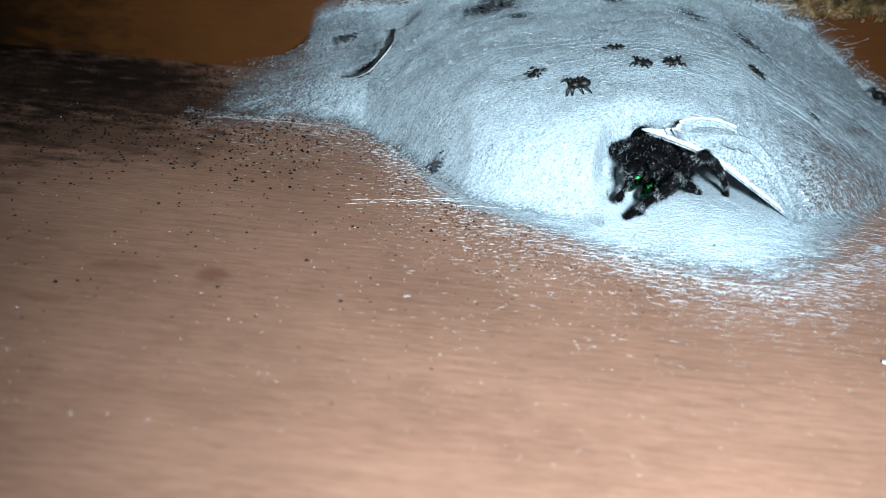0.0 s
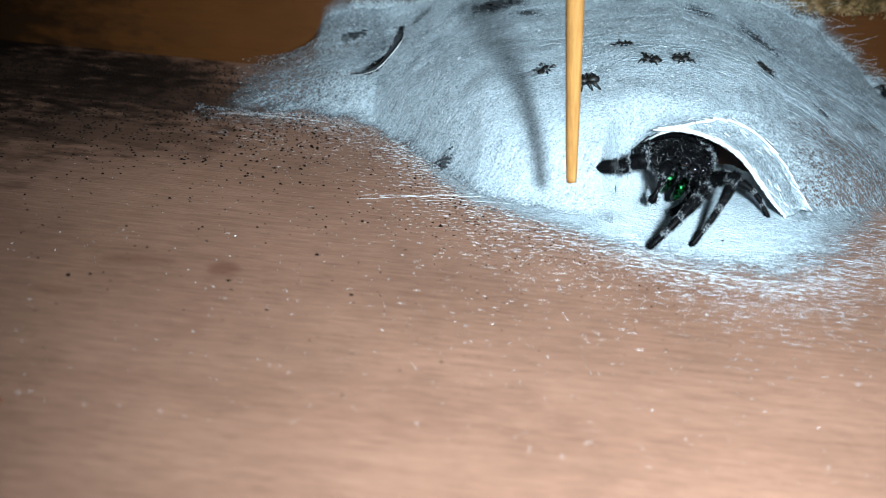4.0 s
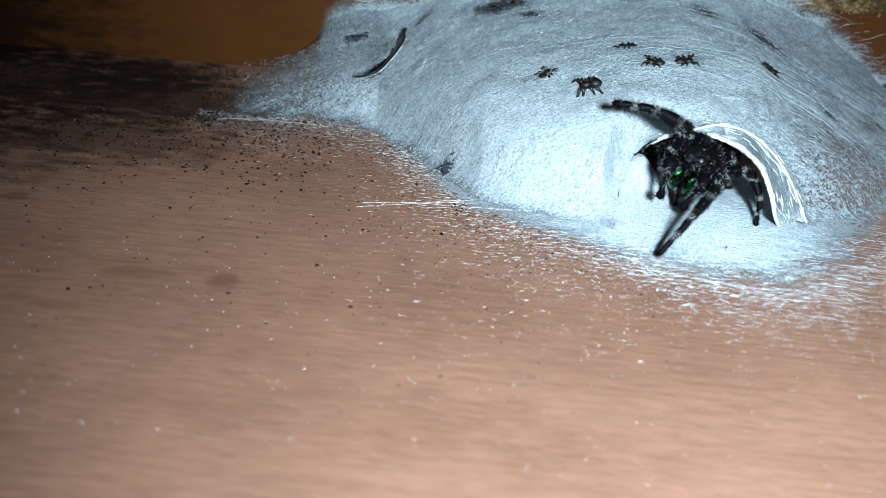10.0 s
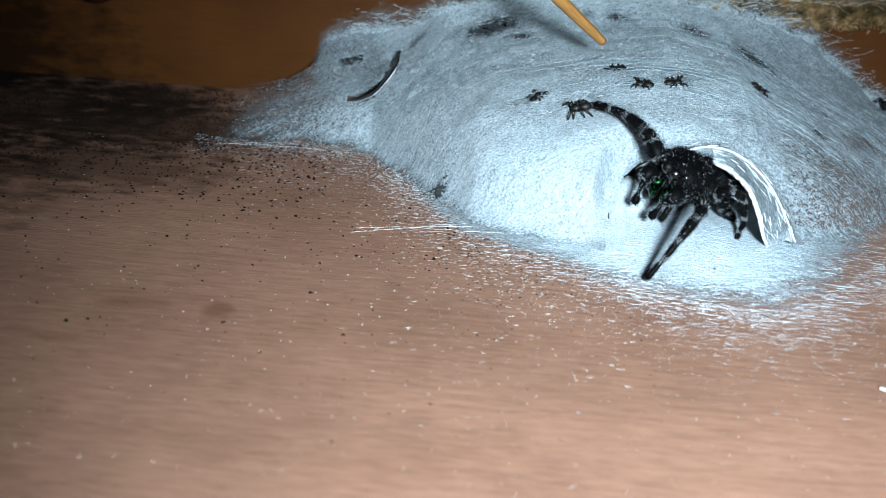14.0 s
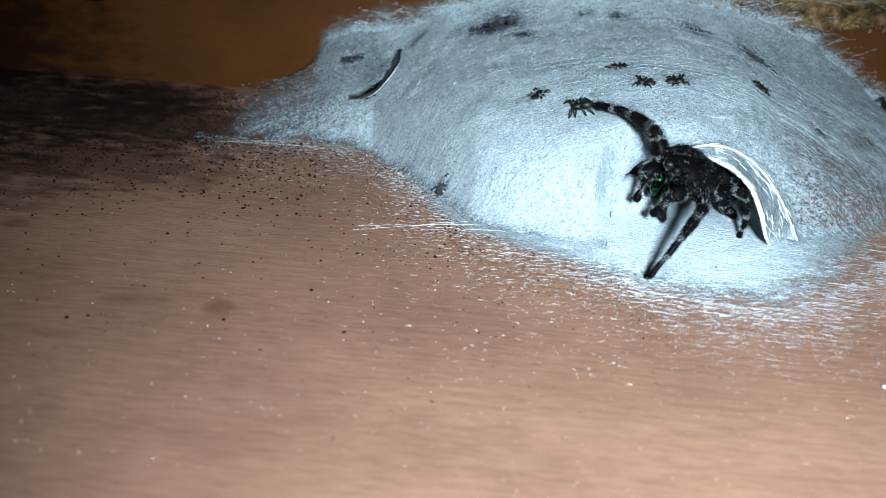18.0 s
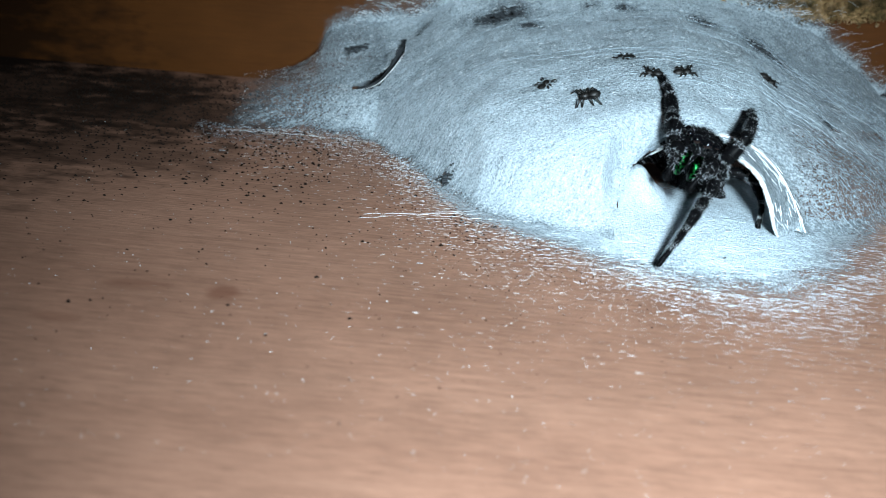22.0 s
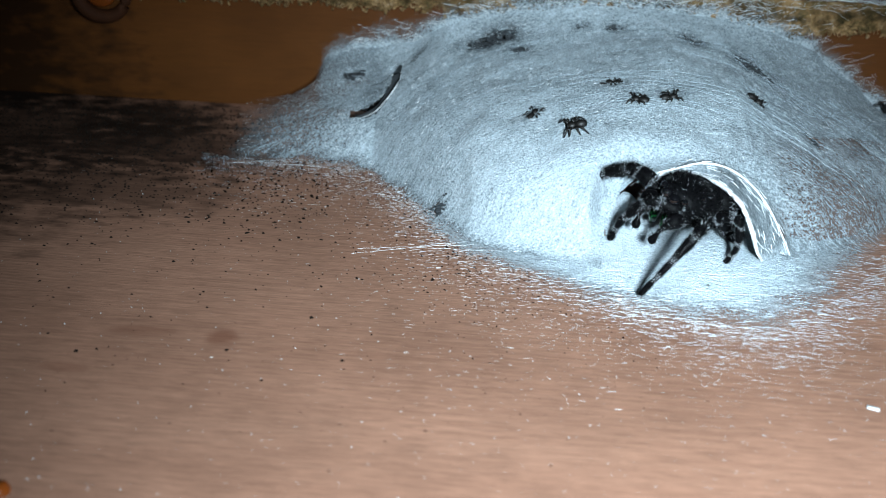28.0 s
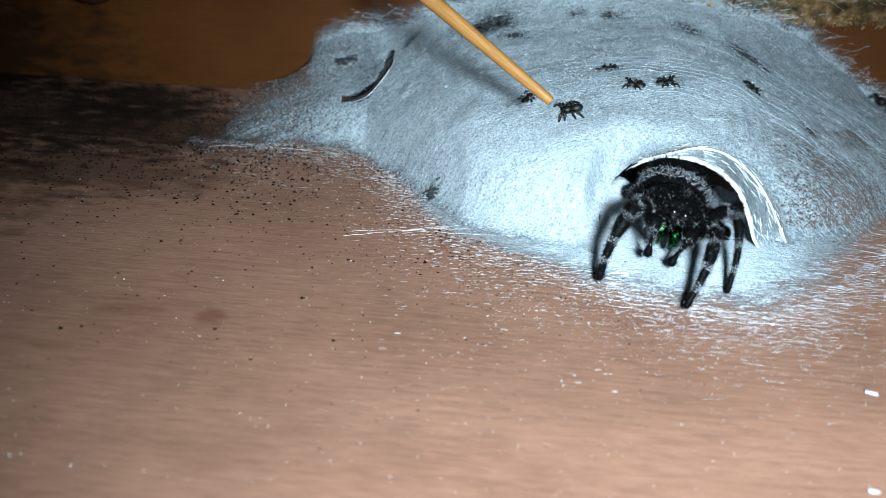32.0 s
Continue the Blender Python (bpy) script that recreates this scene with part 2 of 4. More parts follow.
CLIMB = [(-18, 0), (-16.5, 0.3), (-15.1, 1.6), (-14.2, 3.3), (-13.9, 4.4), (-13, 5.3), (-10.9, 6), (-5.8, 6.8), (-2.8, 8.8), (4, 10.4), (11, 11), (18, 10.6), (22.7, 10), (27.6, 8.4), (32, 5), (35.4, 2.5), (38, 0)]
LIP = [(9.9, 56.6, 0.5), (10.4, 59.1, 1.6), (11.2, 60.8, 3.2), (12.6, 60.5, 4.8), (14.9, 60.0, 5.5), (16.9, 59.5, 5.3), (18.4, 57.6, 4.8), (19.2, 56.2, 3.5), (19.9, 56.4, 1.9), (20.7, 57.2, 0.6)]
FOLD = [(12.5, 60.9, 5.2), (13.9, 60.8, 5.8), (15.6, 60.4, 6.2), (17.8, 60.7, 5.8), (19.4, 60.4, 5.0), (20.7, 59.4, 3.9), (21.8, 58.5, 2.3), (22.7, 58.0, 0.7)]
HEM = [(12.3, 60.6, 5.0), (14.2, 59.6, 4.9), (16.8, 59.5, 4.0), (19.8, 59.2, 2.3), (22.8, 58.9, 0.5)]


def curve_through(points, n):
    """A smooth line of n points through control points."""
    p = [Vector(q) for q in points]
    p = [p[0] * 2 - p[1], *p, p[-1] * 2 - p[-2]]
    out = []
    for k in range(n):
        u = k / (n - 1) * (len(p) - 3)
        i = min(int(u), len(p) - 4)
        t = u - i
        a, b, c, d = p[i:i + 4]
        out.append(0.5 * (2 * b + (c - a) * t + (2 * a - 5 * b + 4 * c - d) * t * t + (3 * b - a - 3 * c + d) * t ** 3))
    return out


LIP_LINE, FOLD_LINE, HEM_LINE = curve_through(LIP, 80), curve_through(FOLD, 60), curve_through(HEM, 60)
LIP_XYZ, FOLD_XYZ = np.array(LIP_LINE), np.array(FOLD_LINE)


def near(line, x, y):
    """Distance in plan to a line, its height there and its place."""
    d = np.hypot(line[:, 0] - x, line[:, 1] - y)
    k = int(d.argmin())
    return float(d[k]), line[k]


def free_height(x, y):
    d = y - between(x, FRONT)
    if d <= 0:
        return 0.02
    h = between(x, CROWN) * (1 - math.exp(-d / 5)) * ease((d + 0.6) / 4)
    return h + (between(x, CLIMB) - h) * math.exp(-(80.6 - y) / 2.2)


def drawn_height(x, y):
    h = free_height(x, y)
    if h > 0.03:
        h += min(1, h / 2) * (0.3 * noise.noise((x * 0.3, y * 0.3, 2)) + 0.12 * noise.noise((x * 1.1, y * 0.7, 5)))
        # soft creases running round the opening
        h += min(1, h / 4) * 0.03 * math.sin(2.4 * math.hypot(x - 13, y - 55) + 2 * noise.noise((x * 0.2, y * 0.2, 8)))
    if 5 < x < 27 and 50 < y < 66:
        (a, p), (b, q) = near(LIP_XYZ, x, y), near(FOLD_XYZ, x, y)
        wa, wb = 8 * math.exp(-(a / (0.7 + 0.3 * ease((x - 11) / 2))) ** 2), 4 * math.exp(-(b / 0.9) ** 2)
        h = (0.4 * h + wa * p[2] + wb * (q[2] - 0.15)) / (0.4 + wa + wb)
    return h


GRID = np.array([[drawn_height(-26 + 0.25 * i, 50 + 0.25 * j) for j in range(127)] for i in range(273)])


def silk_height(x, y):
    """Height of the silk over the board, from a quarter-millimetre grid."""
    u, v = min(271.999, max(0.0, (x + 26) * 4)), min(125.999, max(0.0, (y - 50) * 4))
    i, j = int(u), int(v)
    u, v = u - i, v - j
    g = GRID[i:i + 2, j:j + 2]
    return float(g[0, 0] * (1 - u) * (1 - v) + g[1, 0] * u * (1 - v) + g[0, 1] * (1 - u) * v + g[1, 1] * u * v)


RIM = curve_through(LIP[3:], 60)
# where the moving edge leaves the fixed silk: along the lip, then along the outer crease
LEAVE = LIP_LINE[:27] + [RIM[k].lerp(FOLD_LINE[k], 0.9 * ease((k - 14) / 24)) for k in range(60)]
ARCH = np.array(sorted((p.x, p.y) for p in LEAVE))


def in_mouth(x, y):
    """Plan of the opening: before the arch of its edge."""
    return LIP[0][0] < x < ARCH[-1, 0] and y < float(np.interp(x, ARCH[:, 0], ARCH[:, 1]))


def in_back_door(x, y):
    """A crescent gap of the side opening."""
    u, v = (x + 9.9) / 3.4, (y - 76.4) / 3.9
    r = math.hypot(u, v)
    return 0.83 < r < 1.0 and u > -0.05 and v < 0.35


def flow(x, y):
    """Threads run in rings round the opening: the way along them and across."""
    r = math.hypot((x - 14) * 0.8, y - 42)
    return 24 * math.atan2(y - 42, (x - 14) * 0.8), r, 0.0


def cloth(name, verts, faces, density, flows, mat, parent, label=""):
    """Silk with its weave and the run of its threads."""
    data = bpy.data.meshes.new(name)
    data.from_pydata(verts, [], faces)
    data.materials.append(mat)
    data.polygons.foreach_set("use_smooth", [True] * len(faces))
    data.attributes.new("weave", "FLOAT", "POINT").data.foreach_set("value", density)
    data.attributes.new("flow", "FLOAT_VECTOR", "POINT").data.foreach_set("vector", [v for f in flows for v in f])
    ob = new(name, data)
    ob.parent = parent
    if label:
        ob["label"] = label
    return ob


def sheet(name, x0, x1, y0, y1, step, height, weave, keep, run, mat, label=""):
    nx, ny = int((x1 - x0) / step), int((y1 - y0) / step)
    verts, dens, flows, index, faces = [], [], [], {}, []
    for j in range(ny + 1):
        for i in range(nx + 1):
            x, y = x0 + i * step, y0 + j * step
            if keep(x, y):
                index[i, j] = len(verts)
                verts.append((x * MM, y * MM, height(x, y) * MM))
                dens.append(weave(x, y))
                flows.append(run(x, y))
    for i, j in index:
        corners = [(i, j), (i + 1, j), (i + 1, j + 1), (i, j + 1)]
        if all(c in index for c in corners):
            faces.append([index[c] for c in corners])
    return cloth(name, verts, faces, dens, flows, mat, retreat, label)


# thin, dirty places in the silk: x, y, half-widths, turn in degrees, how thin
SMUDGES = [(1.2, 78.3, 2.5, 1.0, 5, 0.75), (3.4, 76.4, 1.1, 0.5, 10, 0.6), (17.4, 77.5, 1.3, 0.8, -25, 0.65), (22.3, 76.0, 2.0, 0.9, -25, 0.55), (25.7, 68.0, 0.9, 0.6, -40, 0.35), (11.2, 78.7, 0.8, 0.5, 0, 0.4),
           (8.4, 78.9, 0.9, 0.4, 0, 0.3), (-1.9, 62.0, 0.9, 0.6, 10, 0.42), (1.8, 60.4, 1.3, 0.5, 20, 0.2), (3.9, 60.4, 0.8, 0.4, 20, 0.22), (-5.2, 78.6, 0.6, 1.0, -30, 0.3), (-10.4, 77.6, 1.0, 0.6, 0, 0.2), (28, 72, 2.4, 1.2, -35, 0.14),
           (4.7, 66.3, 0.8, 0.6, 60, 0.3), (12.3, 67.2, 0.8, 0.5, 0, 0.35), (14.6, 67.8, 0.9, 0.5, 0, 0.38), (21.4, 70.5, 0.9, 0.4, -20, 0.35), (10.6, 69.8, 0.8, 0.4, 0, 0.28)]


def thinned(x, y):
    out = 0.0
    for cx, cy, rx, ry, turn, deep in SMUDGES:
        if abs(x - cx) < 4 and abs(y - cy) < 4:
            c, t = math.cos(radians(turn)), math.sin(radians(turn))
            u, v = ((x - cx) * c + (y - cy) * t) / rx, ((cy - y) * -c - (x - cx) * t) / ry
            out += deep * math.exp(-u * u - v * v) * (1 + 0.8 * noise.noise((x * 1.7, y * 1.7, 9)))
    return out


def sac_weave(x, y):
    d = y - between(x, FRONT)
    left, right = ease((x + 24) / 20), ease((28 - x) / 10)
    w = 0.74 * ease((d + 1.0 + 0.8 * noise.noise((x * 0.5, y * 0.5, 4))) / 2.6) * (0.27 + 0.73 * left) * (0.46 + 0.16 * ease((y - 63) / 8) + 0.38 * right) * ease((x + 23) / 6)
    w += 0.2 * math.exp(-((x - 6) / 8) ** 2 - ((d - 2.5) / 4) ** 2)
    w += 0.15 * math.exp(-((x - 7.5) / 4) ** 2 - ((y - 58) / 4) ** 2)
    w -= 0.34 * math.exp(-((x + 10.6) / 3.2) ** 2 - ((y - 76.4) / 3.6) ** 2)
    w -= 0.1 * noise.noise((x * 0.22, y * 0.22, 11)) * ease((x - 12) / 8)
    return w - thinned(x, y) - 0.06 * ease((y - 64) / 14)


retreat = tagged(new("silk_retreat"), "white woven silk spider retreat spun across a wooden corner", "spider nest")
sheet("sac", -23, 40, 53, 80.6, 0.25, silk_height, sac_weave, lambda x, y: y > between(x, FRONT) - 0.8 and not in_mouth(x, y) and not in_back_door(x, y) and (x > -15 or y < 80), flow, SILK)

MAT_FRONT = [(-8, 68), (-4, 63.4), (0, 59.4), (3, 58), (6, 56.5), (9, 55), (12, 52.5), (15.5, 49.6), (19.5, 49), (23.4, 51.4), (27, 55), (30, 58.5), (36, 65), (44, 73)]


def mat_height(x, y):
    d = y - between(x, MAT_FRONT)
    h = 0.06 + 1.2 * ease(d / 10) * math.exp(-((x - 15) / 9) ** 2) + 0.08 * noise.noise((x * 0.8, y * 0.8, 1)) * ease(d / 4)
    if 8.5 < x < 13.5 and 54 < y < 62:
        a, p = near(LIP_XYZ[:20], x, y)
        h = max(h, h + (p[2] - 0.05 - h) * math.exp(-(a / 1.5) ** 2))
    return h


def mat_weave(x, y):
    d = y - between(x, MAT_FRONT) + 0.9 * noise.noise((x * 0.35, y * 0.9, 7))
    w = 0.66 * ease((d + 1.6) / 9) * ease((x + 4) / 7) * (0.34 * ease((40 - x) / 12) + 0.66 * ease((31 - x) / 9))
    w += 0.4 * math.exp(-((y - between(x, FRONT) + 0.4) / 1.5) ** 2) * ease((x + 6) / 6) * ease((15 - x) / 6)
    # The last term thins the mat inside the opening to imitate shade there.
    return 0.03 + w + 0.5 * math.exp(-((x - 12.5) / 5.5) ** 2 - ((y - 55.5) / 4) ** 2) - 0.7 * ease((y - 60) / 4) * ease((x - 10) / 3) * ease((18 - x) / 3)


sheet("doorstep_mat", -7, 40, 44, 74, 0.3, mat_height, mat_weave, lambda x, y: y > between(x, MAT_FRONT) - 5 and (y < between(x, FRONT) + 3 or in_mouth(x, y - 6)),
      lambda x, y: (x * 1.3 + 0.6 * y, y * 1.2, 0), DENSE, "flat bright silk mat before the opening")


# thin veil of silk on the rail behind, in torn patches above the sac
verts, dens, flows, faces = [], [], [], []
for j in range(53):
    for i in range(257):
        x, z = -18 + i * 0.23, j * 0.24
        over = z - between(x, CLIMB)
        torn = 0.5 + 0.6 * noise.noise((x * 0.5, z * 0.9, 5)) + 0.3 * noise.noise((x * 1.4, z * 2.2, 6))
        verts.append((x * MM, (80.45 - 0.15 * noise.noise((x, z, 3)) - 0.1 * torn) * MM, z * MM))
        dens.append(0.42 * math.exp(-max(0, over) / 0.9) * ease((x + 15.5) / 2) + 0.3 * torn * math.exp(-(max(0, over) / 2.2) ** 2) * ease((x + 14) / 3) * ease((44 - x) / 9) - 0.02)
        flows.append((x * 1.2 + 30, z * 1.3, 0))
for j in range(52):
    for i in range(256):
        k = j * 257 + i
        faces.append((k, k + 1, k + 258, k + 257))
cloth("veil", verts, faces, dens, flows, SILK, retreat, "thin torn silk haze on the orange rail")


def bundle(name, line, radius, strands, spread, label, parent, thin_start=False):
    """A rolled edge: one thick cord with loose strands along it."""
    bm = bmesh.new()
    n = len(line)
    grow = [math.sin(math.pi * (0.03 + 0.94 * k / (n - 1))) * (ease(2 * k / (n - 1)) if thin_start else 1) for k in range(n)]
    tube(bm, line, [radius * (0.12 + 0.88 * grow[k]) * (1 + 0.3 * noise.noise((k * 0.4, 0, 0))) for k in range(n)], 8)
    for s in range(strands):
        a = random.randint(n // 8, n // 2)
        b = random.randint(a + n // 4, n)
        off = Vector((random.gauss(0, spread), random.gauss(0, spread), abs(random.gauss(0, spread)) * 0.5))
        tube(bm, [p + off * (0.6 + 0.8 * math.sin(k * 0.13 + s)) for k, p in enumerate(line[a:b:3])], random.uniform(0.02, 0.06), 5)
    return part(name, bm, THREAD, parent, label)


# the silk edge over the opening: a rolled hem in short stiff lengths, each with its strip of pleated silk behind it
LENGTHS = 22


def along(at, way, out):
    """A pose with x along the hem and y outwards over the silk."""
    x = way.normalized()
    y = (out - x * out.dot(x)).normalized()
    return Matrix.Translation(at * MM) @ Matrix((x, y, x.cross(y))).transposed().to_4x4()


def band_point(k, v):
    """On the strip between rim (0) and crease (1), a little over the silk."""
    k = min(59, max(0, k))
    p = RIM[k].lerp(FOLD_LINE[k], v * ease(k / 22))
    return Vector((p.x, p.y, max(p.z, silk_height(p.x, p.y)) + 0.12 - 0.1 * math.sin(math.pi * v)))


HEMS = []
for i in range(LENGTHS):
    u = (i + 0.5) / LENGTHS
    k = int(u * 59)
    rim, way = RIM[k], RIM[min(59, k + 2)] - RIM[max(0, k - 2)]
    low, low_way = HEM_LINE[k], HEM_LINE[min(59, k + 2)] - HEM_LINE[max(0, k - 2)]
    up = Vector((0.35, 0.75, 0.5)).lerp(Vector((0.9, 0.25, 0.2)), u)
    opened = along(rim + Vector((0, 0, 0.1)), way, FOLD_LINE[k] - rim + up)
    closed = along(low + Vector((0, 0, 0.3)), low_way, Vector((0.3, 0.6, 0.45)))
    home = opened.inverted()
    fade = 0.35 + 0.65 * math.sin(math.pi * (0.1 + 0.8 * u))
    bm = bmesh.new()
    reach = (RIM[min(59, k + 3)] - RIM[max(0, k - 3)]).length * 0.42 + 0.12
    line = [(reach * (q / 8 - 1), 0.03 * math.sin(q * 0.7 + i), 0.04 - 0.1 * (q / 8 - 1) ** 2) for q in range(17)]
    tube(bm, line, [0.17 * fade * (1 - 0.6 * abs(q / 8 - 1) ** 2) for q in range(17)], 9)
    for v in bm.verts:
        v.co += 0.06 * noise.noise_vector((v.co.x * 1.5, v.co.y * 9 + i, v.co.z * 9))
    piece = part("hem", bm, THREAD, retreat, "thick bright rolled edge of the opening")
    rows = [[home @ (band_point(q, v / 8) * MM) for v in range(9)] for q in range(k - 3, k + 4)]
    faces = [(a * 9 + b, a * 9 + b + 1, a * 9 + b + 10, a * 9 + b + 9) for a in range(6) for b in range(8)]
    cloth("band", [p for row in rows for p in row], faces, [0.52 + 0.2 * abs(v / 4 - 1) for _ in rows for v in range(9)], [(q * 0.28, v * 0.3, 0) for q in range(k - 3, k + 4) for v in range(9)], SILK, piece, "thin greyish silk between two bright creases")
    bm = bmesh.new()
    tube(bm, [home @ (band_point(q, 1) * MM) * 1000 for q in range(k - 3, k + 4)], [0.085 * fade * (1 + 0.6 * noise.noise((q * 0.6, 0, 3))) for q in range(7)], 7)
    for s in range(6):
        v, first = random.choice((random.gauss(0.95, 0.1), random.gauss(0.1, 0.1), random.random())), random.randint(-3, 0)
        tube(bm, [home @ ((band_point(k + q, v + 0.05 * math.sin(q * 0.5 + s)) + Vector((0, 0, 0.05))) * MM) * 1000 for q in range(first, first + 4)], random.uniform(0.012, 0.035), 5)
    part("crease", bm, THREAD, piece, "bright crease")
    HEMS.append((piece, closed, opened))

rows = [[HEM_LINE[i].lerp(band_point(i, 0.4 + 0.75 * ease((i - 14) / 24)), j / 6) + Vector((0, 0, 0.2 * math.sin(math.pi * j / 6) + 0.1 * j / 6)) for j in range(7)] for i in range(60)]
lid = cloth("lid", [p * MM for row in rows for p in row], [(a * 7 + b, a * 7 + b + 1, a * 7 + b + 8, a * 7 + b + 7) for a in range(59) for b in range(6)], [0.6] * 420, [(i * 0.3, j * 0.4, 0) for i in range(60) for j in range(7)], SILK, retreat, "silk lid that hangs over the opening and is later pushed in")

bundle("rim", [p + Vector((0, 0, 0.08)) for p in LIP_LINE[21:40]], 0.03, 6, 0.1, "thin pale edge", retreat)
door_line = [(-9.9 + 3.45 * math.cos(a), 76.4 + 3.95 * math.sin(a)) for a in np.linspace(-1.6, 0.36, 40)]
bundle("side_lip", [Vector((x, y, silk_height(x, y) + 0.03)) for x, y in door_line], 0.025, 3, 0.08, "thin pale rim of the side opening", retreat)

# Dark balls added under the crescent gap to stand for its inner shade.
bm = bmesh.new()
for a in np.linspace(-1.5, 0.3, 26):
    for r in (0.8, 0.9, 1.0):
        x, y = -9.9 + 3.4 * r * math.cos(a), 76.4 + 3.9 * r * math.sin(a)
        ball(bm, (x, y, silk_height(x, y) - 0.8), (0.4, 0.4, 0.4), 7, 5)
part("gap_shade", bm, GAP_SHADE, retreat, "dark filling added for the shade inside the side opening")


# loose threads lying over the silk and the wood
def strand(verts, faces, pts, r):
    base = len(verts)
    for k, p in enumerate(pts):
        d = pts[min(k + 1, len(pts) - 1)] - pts[max(k - 1, 0)]
        side = d.cross(Vector((0, 0, 1))).normalized() * r
        verts += [p - side, p + side, p + Vector((0, 0, r * 1.5))]
    for k in range(len(pts) - 1):
        for s in range(3):
            a, b = base + 3 * k + s, base + 3 * k + (s + 1) % 3
            faces.append((a, b, b + 3, a + 3))


def threads(name, count, place, mat, label):
    verts, faces = [], []
    for _ in range(count):
        pts, r = place()
        if pts:
            strand(verts, faces, pts, r)
    data = bpy.data.meshes.new(name)
    data.from_pydata([v * MM for v in verts], [], faces)
    data.materials.append(mat)
    ob = new(name, data)
    ob.parent = retreat
    return tagged(ob, label, kind="stuff")


def sac_thread():
    """Threads round the opening, with some that cross them."""
    x, y = random.uniform(-20, 36), random.uniform(54, 80)
    if y < between(x, FRONT) + 0.2 or in_mouth(x, y) or in_back_door(x, y) or random.random() > sac_weave(x, y) + 0.12:
        return None, 0
    a = math.atan2((x - 14) * 0.64, -(y - 42)) + random.gauss(0, 0.5) + random.choice((0, 0, 0, 0.7))
    n, step = random.choice((2, 2, 2, 2, 3, 5)), random.uniform(0.03, 0.09)
    pts = []
    for k in range(n):
        px, py = x + k * step * math.cos(a), y + k * step * math.sin(a)
        if in_mouth(px, py) or py > 80.4 or in_back_door(px, py):
            return None, 0
        pts.append(Vector((px, py, silk_height(px, py) + 0.03)))
    return pts, random.choice((0.005, 0.006, 0.008, 0.01, 0.014)) * (0.6 if x > 20 or x < -12 else 1)


def floor_thread():
    """Fine threads on the wood before the silk, combed along its grain."""
    x = random.choice((random.uniform(-22, 34), random.uniform(-6, 34)))
    edge = min(between(x, FRONT), between(x, MAT_FRONT) if -7 < x < 40 else 99)
    y = edge - random.expovariate(1 / (2.4 if x > 3 else 1.9)) + 1.0
    a = random.gauss(0.0, 0.06)
    length = random.choice((0.05, 0.08, 0.12, 0.2, 0.3, 0.5))
    return [Vector((x + length * (k - 1) * math.cos(a) / 2, y + length * (k - 1) * math.sin(a) / 2, 0.03)) for k in range(3)], random.choice((0.0015, 0.002, 0.003, 0.005))


def mat_thread():
    """Threads on the mat, combed along the grain of the board beneath."""
    x, y = random.gauss(15, 7.5), random.gauss(52.5, 3.6)
    if not 2 < x < 34 or y < between(x, MAT_FRONT) - 4.5 or y > between(x, FRONT) + (3 if 11.5 < x < 19.5 else 0.5) or random.random() > mat_weave(x, y) + 0.3:
        return None, 0
    a, length = random.gauss(-0.02 - 0.012 * max(0, x - 18), 0.07), random.choice((0.08, 0.12, 0.2, 0.3, 0.5, 0.8))
    return [Vector((x + length * k / 2 * math.cos(a), y + length * k / 2 * math.sin(a), mat_height(x, y) + 0.01 + 0.03 * random.random())) for k in range(3)], random.choice((0.002, 0.003, 0.004, 0.006))


def fan_thread():
    """Creases that fan out from the near end of the opening's edge."""
    a, far = random.gauss(3.32, 0.26), random.uniform(0.5, 6)
    length = random.uniform(1.0, 4.5)
    pts = []
    for k in range(9):
        r = far + length * k / 8
        x, y = 10.8 + r * math.cos(a + 0.05 * r), 61.4 + 0.9 * r * math.sin(a + 0.05 * r)
        if in_mouth(x, y) or y < between(x, FRONT) + 2.2:
            break
        pts.append(Vector((x, y, silk_height(x, y) + 0.05 + 0.03 * math.sin(k + 9 * a))))
    return (pts, random.uniform(0.004, 0.009)) if len(pts) > 3 else (None, 0)


def streak():
    """Long thin threads combed down over the thin silk at the shallow end of the nest."""
    x, y = random.uniform(20, 38), random.uniform(52, 78)
    if y < between(x, MAT_FRONT) - 3:
        return None, 0
    a, length = random.gauss(-0.1 - 0.035 * max(0.0, y - 56), 0.1), random.choice((0.3, 0.5, 0.8, 1.3, 2.0))
    pts = [(x + length * k / 4 * math.cos(a), y + length * k / 4 * math.sin(a)) for k in range(5)]
    return [Vector((p, q, silk_height(p, q) + 0.04)) for p, q in pts], random.choice((0.002, 0.003, 0.0045))


def ring_thread():
    """Long arcs of thread laid round the crown of the nest."""
    a, r, arc = random.uniform(0.5, 2.4), random.uniform(19, 36), random.uniform(0.1, 0.5)
    pts = []
    for k in range(14):
        b = a + arc * k / 13
        x, y = 14 + r * 1.25 * math.cos(b), 42 + r * (1 + 0.02 * math.sin(5 * b)) * math.sin(b)
        if y > 80.2 or x > 38 or x < -14 or y < between(x, FRONT) + 1 or in_mouth(x, y) or in_back_door(x, y):
            break
        pts.append(Vector((x, y, silk_height(x, y) + 0.05)))
    return (pts, random.choice((0.005, 0.007, 0.01))) if len(pts) > 3 else (None, 0)


threads("surface_threads", 22000, sac_thread, THREAD, "fine loose silk threads over the retreat")
threads("mat_threads", 7000, mat_thread, FINE, "fine white silk threads lying on the mat")
threads("fan_threads", 70, fan_thread, FINE, "silk creases fanning out beside the opening")
threads("ring_threads", 90, ring_thread, FINE, "long silk threads laid in arcs round the nest")
threads("streak_threads", 1500, streak, FINE, "thin combed silk threads on the wood beside the nest")
threads("anchor_threads", 7000, floor_thread, FINE, "short white silk anchor threads on the wood")
